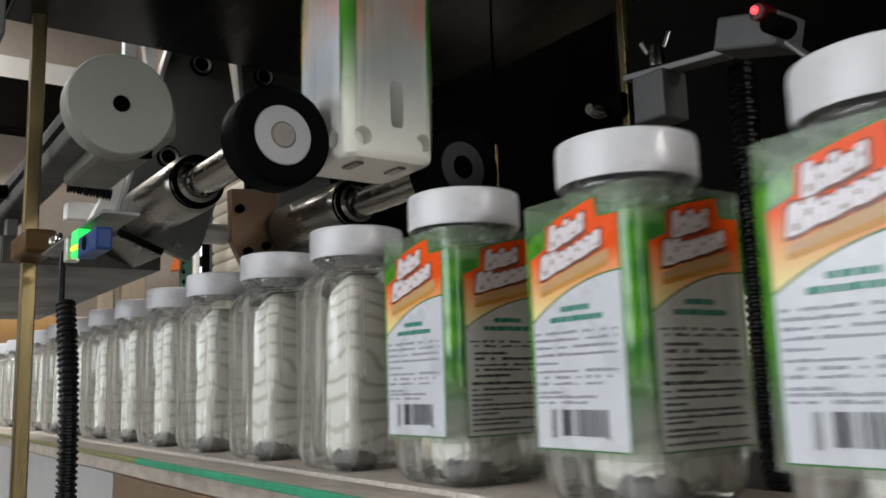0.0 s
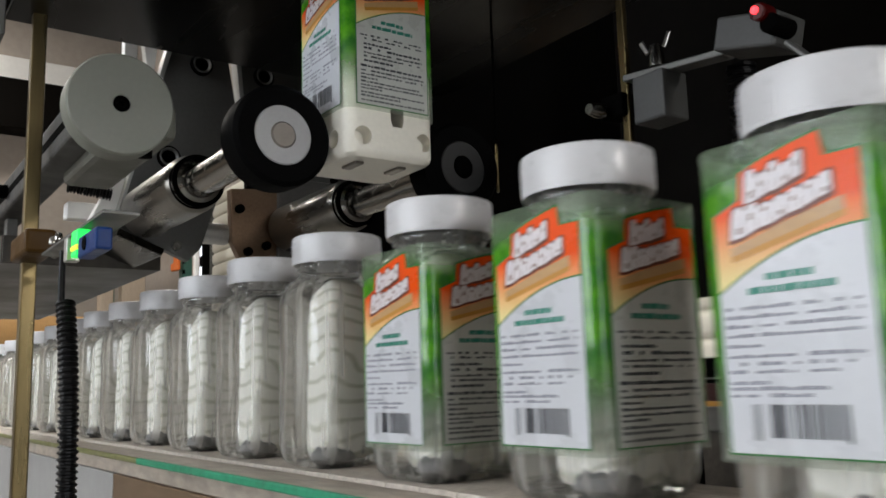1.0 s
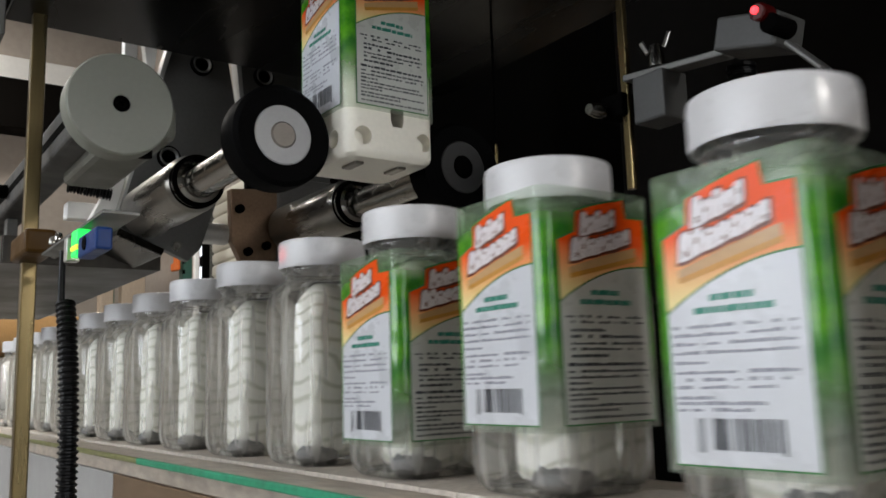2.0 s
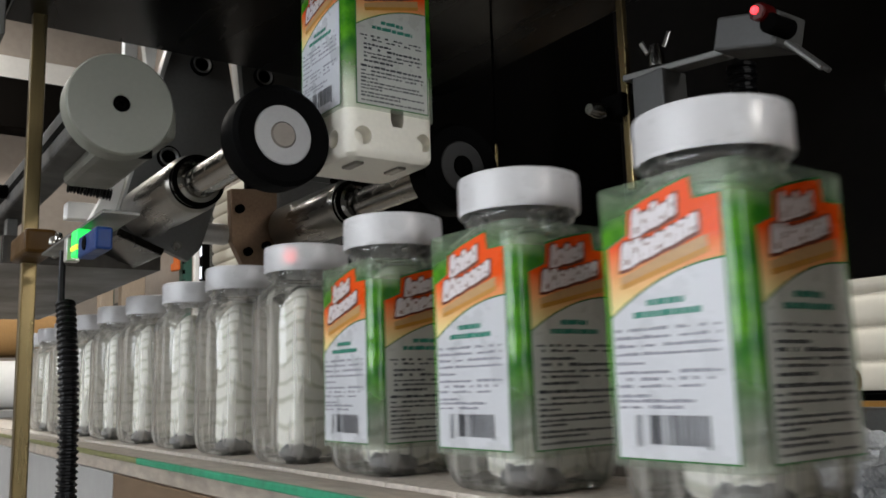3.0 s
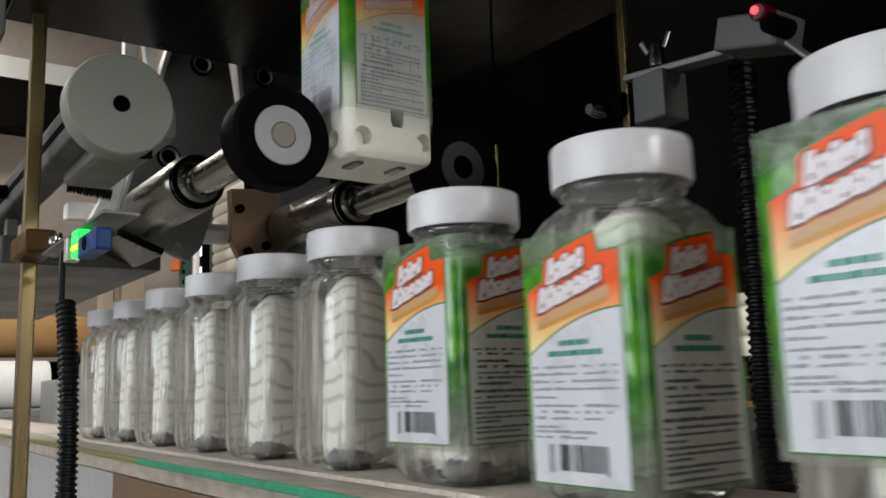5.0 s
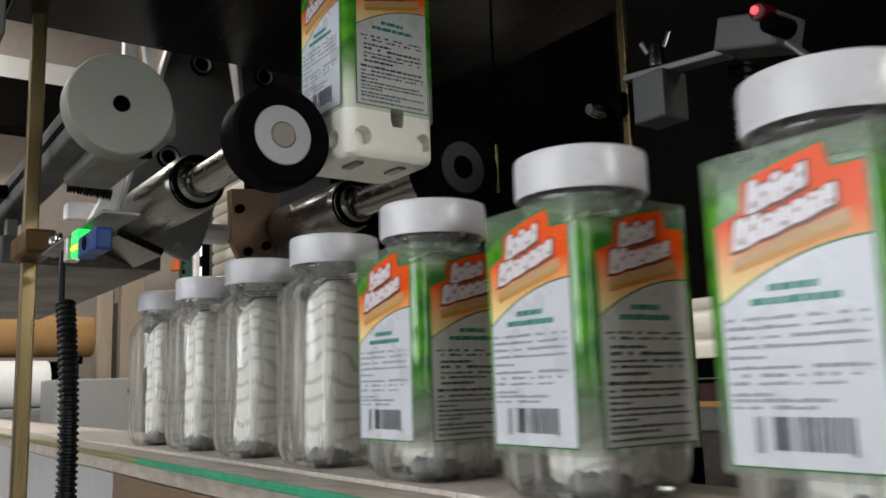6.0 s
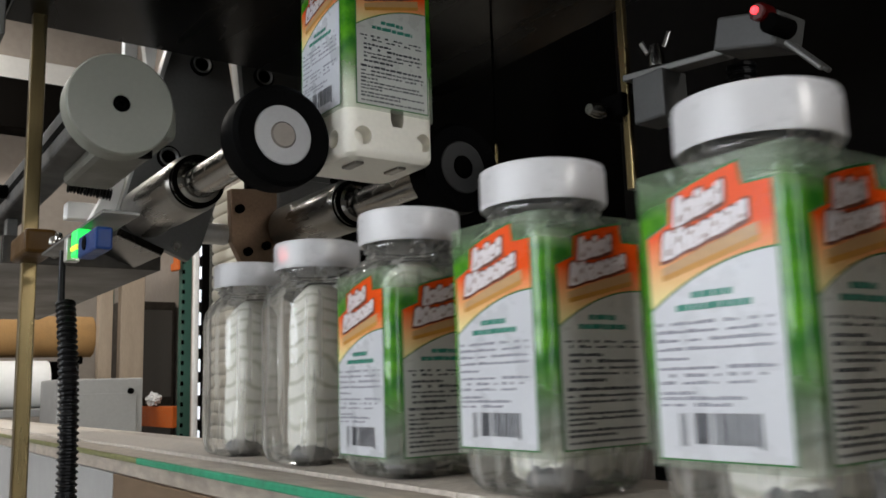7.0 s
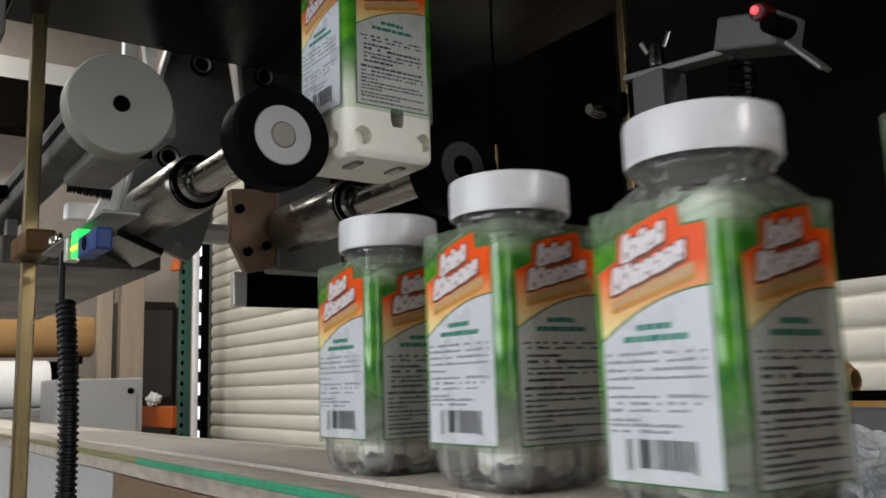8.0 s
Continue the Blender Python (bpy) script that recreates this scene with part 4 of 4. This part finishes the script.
def cross_bar():
    t = thing("cross_bar", "grey aluminium profile bar carrying the disk", "bar", at=(-0.7, -0.172, 0.285))
    part("profile", box(0.59, 0.03, 0.036, 0, 0, 0, 0.003), M_GREYBLOCK, t)
    # black strip paints the shade of the bar's slot; nothing is cut
    part("groove_strip", box(0.58, 0.002, 0.008, 0, -0.0145, 0, 0.0005), M_BLACK, t, "black strip for the shaded slot along the bar")
    part("carrier", box(0.2, 0.045, 0.03, 0.2, 0.028, -0.014, 0.006), M_CARRIER, t, "grey-green plastic carrier")
    part("clamp_screw", lathe([(0, 0.006), (0.006, 0.004), (0.006, -0.006), (0, -0.006)], "z", 0.275, 0.032, -0.033, 20), M_BLACK, t, "dark screw", 40)
    part("end_pin", lathe([(0, -0.006), (0.0035, -0.005), (0.0035, 0.005), (0, 0.006)], "z", 0.235, -0.016, 0.022, 16), M_CHROME, t, "bright pin", 40)
    part("side_knob", lathe([(0, -0.016), (0.007, -0.014), (0.008, 0.0), (0, 0.0)], "y", -0.08, -0.016, 0.0, 20), M_BLACK, t, "black knob", 40)
    for x in (-0.2, 0.05, 0.24):
        bolt(t, 0.005, "y", x, -0.018, 0.012)
    return t


cross_bar()


def top_plate():
    t = thing("top_plate", "dark stainless machine table with folded edges, seen from below", "machine table", at=(-0.1, 0.02, 0.40))
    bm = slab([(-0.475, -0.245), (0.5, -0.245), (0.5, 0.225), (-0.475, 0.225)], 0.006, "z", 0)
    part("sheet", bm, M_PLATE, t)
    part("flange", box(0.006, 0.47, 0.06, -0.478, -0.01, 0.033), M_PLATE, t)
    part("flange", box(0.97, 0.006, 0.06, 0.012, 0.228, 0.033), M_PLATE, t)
    part("lip", box(0.03, 0.01, 0.075, -0.468, -0.252, 0.015), M_ALU, t, "folded grey lip")
    for x in (-0.45, 0.47):
        for y in (-0.22, 0.2):
            part("post", box(0.04, 0.04, 0.05, x, y, 0.031), M_PLATE, t)
    return t


top_plate()


def machine_body():
    t = thing("machine_housing", "tall dark machine housing behind the conveyor", "machine", at=(0, 0, -0.9))
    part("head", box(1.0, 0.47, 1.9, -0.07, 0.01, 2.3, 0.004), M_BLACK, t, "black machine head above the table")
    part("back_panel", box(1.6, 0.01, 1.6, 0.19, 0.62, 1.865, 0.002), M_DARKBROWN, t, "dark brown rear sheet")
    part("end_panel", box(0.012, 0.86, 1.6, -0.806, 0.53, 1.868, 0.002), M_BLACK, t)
    part("end_flange", box(0.016, 0.018, 0.045, -0.802, 0.09, 1.09, 0.002), M_ALU_LIGHT, t, "bright stainless flange")
    for x in (-0.58, 0.96):
        part("leg", box(0.05, 0.05, 1.1, x, 0.66, 0.55, 0.003), M_BLACK, t)
    return t


machine_body()


def infeed_cover():
    t = thing("infeed_cover", "grey-brown sheet steel cover over the bottle queue", "cover", at=(-1.1, -0.095, 0.2))
    part("sheet", box(0.72, 0.165, 0.004, 0, -0.0175, 0.002, 0.001), M_COVER, t)
    part("folded_edge", box(0.72, 0.003, 0.03, 0, -0.1, 0.015, 0.0008), M_COVER, t)
    part("folded_edge", box(0.003, 0.165, 0.03, 0.36, -0.0175, 0.015, 0.0008), M_COVER, t)
    for x in (-0.1, 0.25):
        part("strut", box(0.02, 0.012, 0.07, x, -0.077, 0.037, 0.001), M_ALU, t)
        bolt(t, 0.005, "x", 0.362, x * 0.2 - 0.03, 0.012)
    return t


infeed_cover()


# ---- post and sensor ----
def guide_post():
    t = thing("guide_post", "square brass-plated steel post with an amber clamp", "post", at=(-0.552, -0.2, -0.9))
    part("rail", box(0.012, 0.012, 1.36, 0, 0, 0.68, 0.0012), M_BRASS, t)
    part("clamp", box(0.07, 0.024, 0.02, 0.03, -0.002, 1.084, 0.003), M_AMBER, t, "amber plastic clamp")
    part("foot", box(0.06, 0.06, 0.008, 0, 0, 0.004, 0.001), M_STEEL, t)
    return t


guide_post()


def photo_sensor():
    t = thing("photo_sensor", "blue photoelectric sensor with a green lamp", "sensor", at=(-0.355, -0.2, 0.158))
    t.scale = (0.8, 0.75, 0.75)
    part("body", box(0.06, 0.014, 0.019, 0.046, 0, -0.003, 0.002), M_BLUE, t)
    part("lens", rod(0.0065, 0.004, "y", 0.04, -0.006, -0.002, n=24), M_BLACK, t, "dark lens", 40)
    part("lamp_window", box(0.022, 0.014, 0.014, 0.006, -0.001, 0.008, 0.002), M_GREEN_LED, t, "glowing green lamp")
    part("amber_lamp", box(0.02, 0.0145, 0.004, 0.006, -0.0015, -0.001, 0.001), M_AMBER_LED, t, "small amber lamp")
    part("lower_lamp", box(0.02, 0.014, 0.005, 0.006, -0.001, -0.006, 0.001), M_GREEN_LED, t, "glowing green lamp")
    part("bracket", box(0.24, 0.03, 0.003, -0.04, 0.012, 0.0185, 0.0005), M_ALU, t, "thin steel bracket")
    part("gland", box(0.012, 0.012, 0.022, -0.036, 0, 0.004, 0.001), M_ALU_LIGHT, t)
    for x in (-0.1, -0.075):
        part("screw", lathe([(0, 0.004), (0.003, 0.003), (0.004, 0.0), (0.004, -0.004), (0, -0.004)], "z", x, -0.004, 0.024, 16), M_CHROME, t, smooth=40)
    return t


photo_sensor()
cable = thing("sensor_cable", "black sensor cable running down into corrugated conduit", "cable", at=(0, 0, 0))
part("wire", tube([(-0.413, -0.2, 0.165), (-0.414, -0.2, 0.14), (-0.412, -0.2, 0.115)], 0.0025), M_CABLE, cable, smooth=40)
part("conduit", tube([(-0.398, -0.2, 0.125), (-0.385, -0.2, 0.09), (-0.376, -0.2, 0.05), (-0.374, -0.2, 0.0), (-0.378, -0.2, -0.04), (-0.40, -0.2, -0.3), (-0.42, -0.19, -0.9)], 0.0062, 14, 0.0007, 0.0042), M_CABLE, cable, "black corrugated conduit", 25)


# ---- red sensor group ----
def laser_sensor():
    t = thing("laser_sensor", "grey sensor block with a glowing red lens on a bracket", "sensor", at=(-0.065, 0.15, 0.28))
    tilt = Matrix.Rotation(radians(14.5), 4, "Y")
    part("block", box(0.045, 0.03, 0.022, 0.0135, -0.016, -0.008, 0.002, tilt), M_GREYBLOCK, t)
    part("barrel", rod(0.0062, 0.022, "y", 0.036, -0.029, -0.013, n=32), M_BLACK, t, "black barrel", 40)
    part("lens", rod(0.0056, 0.012, "y", 0.032, -0.038, -0.0055, n=24), M_RED_RING, t, "red lens", 40)
    part("lamp", rod(0.0024, 0.004, "y", 0.031, -0.0445, -0.0045, n=20), M_RED_LED, t, "bright red lamp", 40)
    for y in (0.0, 0.008):
        part("pin", box(0.0032, 0.0032, 0.032, 0.047, y - 0.024, -0.034, 0.001, Matrix.Rotation(radians(-42), 4, "Y")), M_ALU, t)
    part("arm", box(0.09, 0.014, 0.005, -0.065, 0.0, -0.0, 0.001, Matrix.Rotation(radians(6), 4, "Y")), M_ALU, t, "flat steel arm")
    part("clamp_block", box(0.029, 0.027, 0.036, -0.081, 0.0, -0.019, 0.002), M_GREYBLOCK, t)
    wing = part("wing_nut", lathe([(0, 0.012), (0.004, 0.011), (0.006, 0.0), (0.006, -0.006), (0, -0.006)], "z", -0.082, 0, 0.012, 20), M_CHROME, t, "bright wing nut", 40)
    for s in (-1, 1):
        part("wing", box(0.004, 0.0015, 0.012, -0.082 + s * 0.0105, 0, 0.024, 0.0006, Matrix.Rotation(radians(28 * s), 4, "Y")), M_CHROME, wing)
    return t


laser_sensor()
hang = thing("hanging_rod", "flat brass rod hanging from the machine with a clamp", "rod", at=(-0.178, 0.15, 0.2))
part("bar", box(0.0065, 0.005, 0.2, 0, 0, 0.1, 0.0006), M_BRASS, hang)
part("clamp", box(0.022, 0.018, 0.018, -0.008, 0, 0.066, 0.002), M_BLACK, hang, "dark clamp")
part("knob", lathe([(0, 0.004), (0.005, 0.003), (0.006, -0.004), (0.004, -0.012), (0, -0.012)], "y", -0.013, -0.016, 0.062, 20), M_CHROME, hang, "small steel knob", 40)
needle = thing("thin_rod", "thin brass rod hanging behind the rollers", "rod", at=(-0.337, 0.15, 0.23))
part("bar", rod(0.0014, 0.045, "z", 0, 0, 0.0225, 0.0005, 12), M_BRASS, needle, smooth=40)
part("hanger", rod(0.0012, 0.125, "z", 0, 0, 0.1075, 0.0005, 12), M_BLACK, needle, "black hanger wire", 40)
chain = thing("hanging_conduit", "black corrugated conduit hanging behind the bottles", "conduit", at=(0, 0, 0))
part("hose", tube([(-0.328, 0.52, 0.42), (-0.329, 0.52, 0.3), (-0.33, 0.52, 0.15), (-0.332, 0.52, 0.0), (-0.335, 0.53, -0.13), (-0.36, 0.42, -0.3), (-0.4, 0.4, -0.9)], 0.0155, 14, 0.0016, 0.0095), M_CABLE, chain, smooth=25)


# unseen lamp and stand, added to light the nearest caps and side panels
def added_lamp():
    t = thing("added_lamp", "grey lamp on a floor stand, unseen, added for side light", "lamp", at=(1.2, 0.245, -0.9))
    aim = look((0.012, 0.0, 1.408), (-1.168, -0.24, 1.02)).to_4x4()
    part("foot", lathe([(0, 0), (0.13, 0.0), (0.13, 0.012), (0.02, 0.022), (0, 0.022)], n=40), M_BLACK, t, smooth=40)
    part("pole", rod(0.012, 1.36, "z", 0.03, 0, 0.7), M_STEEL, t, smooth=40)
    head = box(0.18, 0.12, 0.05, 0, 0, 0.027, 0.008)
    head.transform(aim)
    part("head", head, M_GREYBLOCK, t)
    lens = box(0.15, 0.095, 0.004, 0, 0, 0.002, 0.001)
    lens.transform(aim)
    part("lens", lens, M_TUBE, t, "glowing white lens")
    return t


added_lamp()


# ---- bench behind the conveyor ----
def rear_bench():
    t = thing("rear_bench", "dark bench behind the conveyor with a yellow edge", "bench", at=(-0.45, 1.1, -0.9))
    part("top", box(1.4, 0.5, 0.04, 0, 0, 0.89, 0.004), M_ALU, t)
    part("front_panel", box(1.4, 0.012, 0.42, 0, -0.235, 0.66, 0.002), M_COVER, t, "dark brown front panel")
    part("edge", box(1.4, 0.008, 0.008, 0, -0.255, 0.915, 0.001), M_GOLD, t, "yellow edge strip")
    for x in (-0.65, 0.65):
        for y in (-0.2, 0.2):
            part("leg", box(0.05, 0.05, 0.87, x, y, 0.435, 0.003), M_BLACK, t)
    return t


rear_bench()
wrap_roll(-0.62, 1.1, 0.045, 0.034, 0.11, "x", "tape_roll", "brown cardboard roll with dark bands on the bench", M_CARD, 0.6)


def black_case():
    t = thing("instrument_case", "black instrument case with a dark red lower panel on the bench", "case", at=(-0.69, 0.975, 0.01))
    part("body", box(0.125, 0.1, 0.082, 0, 0, 0.041, 0.004), M_BLACK, t)
    part("panel", box(0.105, 0.004, 0.03, 0, -0.0515, 0.022, 0.001), M_MAROON, t, "dark red panel")
    part("seam", box(0.122, 0.003, 0.0025, 0, -0.051, 0.046, 0.0005), M_ALU, t, "thin metal seam")
    for x in (-0.045, 0.045):
        part("foot", rod(0.006, 0.004, "z", x, -0.04, 0.002, 0.0008, 16), M_CABLE, t, smooth=40)
    return t


def bench_tray():
    t = thing("bench_tray", "black steel tray edge lying on the bench", "tray", at=(-0.33, 0.99, 0.01))
    part("base", box(0.5, 0.2, 0.006, 0, 0, 0.003, 0.001), M_ALU, t)
    part("lip", box(0.5, 0.008, 0.018, 0, -0.104, 0.009, 0.002), M_BLACK, t, "black front lip")
    part("lip", box(0.5, 0.008, 0.018, 0, 0.104, 0.009, 0.002), M_BLACK, t, "black rear lip")
    return t


black_case()
bench_tray()


def crumpled_bag(x, y, z, sx, sz):
    t = thing("plastic_bag", "crumpled clear plastic bag beside the conveyor", "bag", at=(x, y, z))
    bm = bmesh.new()
    bmesh.ops.create_icosphere(bm, subdivisions=4, radius=1)
    for v in bm.verts:
        n = noise.noise(v.co * 2.3) * 0.35 + abs(noise.noise(v.co * 5.1)) * 0.35
        v.co = Vector((v.co.x * sx, v.co.y * sx * 0.8, v.co.z * sz)) * (0.8 + n)
    lo = min(v.co.z for v in bm.verts)
    for v in bm.verts:
        v.co.z -= lo
    part("film", bm, M_BAG, t)
    return t


def side_table():
    t = thing("side_table", "dark low table behind the conveyor", "table", at=(-0.25, 0.62, -0.9))
    part("top", box(0.9, 0.36, 0.03, 0, 0, 0.765, 0.004), M_DARKBROWN, t)
    for x in (-0.4, 0.4):
        for y in (-0.14, 0.14):
            part("leg", box(0.04, 0.04, 0.75, x, y, 0.375, 0.003), M_BLACK, t)
    return t


paper = thing("crumpled_paper", "crumpled white paper lying on the orange rack beam", "paper", at=(-6.6, 1.72, -0.04))
bm = bmesh.new()
bmesh.ops.create_icosphere(bm, subdivisions=3, radius=0.06)
for v in bm.verts:
    v.co *= 0.8 + noise.noise(v.co * 40) * 0.6
    v.co.x *= 1.8
lowest = min(v.co.z for v in bm.verts)
bmesh.ops.translate(bm, vec=(0, 0, -lowest), verts=bm.verts)
part("sheet", bm, M_WHITE, paper)
side_table()
crumpled_bag(-0.26, 0.6, -0.12, 0.09, 0.06)


# ---- what moves ----
WAIT, STEP = 0.269, 0.16


def motions():
    # bottles ride the belt at a steady pace
    for k, ob in BOTTLES.items():
        walk(ob, [(0.0, pose(where(k, 0), 0, 0)), (8.0, pose(where(k, 8), 0, 0))])
    # each sleeve waits on the mandrel, is shot down onto the bottle below it and rides on
    shots = {k: max(1, math.floor((-0.332 - AT_START[k]) / V * 30) + 1) if AT_START[k] < -0.332 else 0 for k in range(FIRST, LAST + 3)}
    last = frame(8.0)

    def sec(f):
        return (f - 1) / 30

    for k, ob in SLEEVES.items():
        turn = ((k * 37) % 7 - 3) * 0.55
        seat = SEAT.get(k, 0.0255)
        shot = shots[k]
        if shot == 0:
            rows = [(0.0, pose(where(k, 0), 0, seat, 0, 0, turn)), (8.0, pose(where(k, 8), 0, seat, 0, 0, turn))]
        else:
            queue = [j for j in sorted(shots) if 0 < shots[j] < shot]
            rows = [(0.0, pose(MX, MY, WAIT + STEP * len(queue)))]
            for i, j in enumerate(queue):
                left = len(queue) - i
                if shots[j] + 3 < last:
                    rows.append((sec(shots[j] + 1), pose(MX, MY, WAIT + STEP * left)))
                    rows.append((sec(shots[j] + 3), pose(MX, MY, WAIT + STEP * (left - 1))))
            if shot + 3 < last:
                if shot > 1:
                    rows.append((sec(shot), pose(MX, MY, WAIT)))
                rows.append((sec(shot + 1), pose(where(k, sec(shot + 1)), 0.002, 0.13)))
                rows.append((sec(shot + 2), pose(where(k, sec(shot + 2)), 0, seat, 0, 0, turn)))
                f, step = shot + 3, 1
                while f < last:
                    rows.append((sec(f), pose(where(k, sec(f)), 0, seat, 0, 0, turn)))
                    f, step = f + step, min(step + 1, 24)
                rows.append((8.0, pose(where(k, 8.0), 0, seat, 0, 0, turn)))
            else:
                rows.append((8.0, rows[-1][1].copy()))
        walk(ob, rows)


motions()
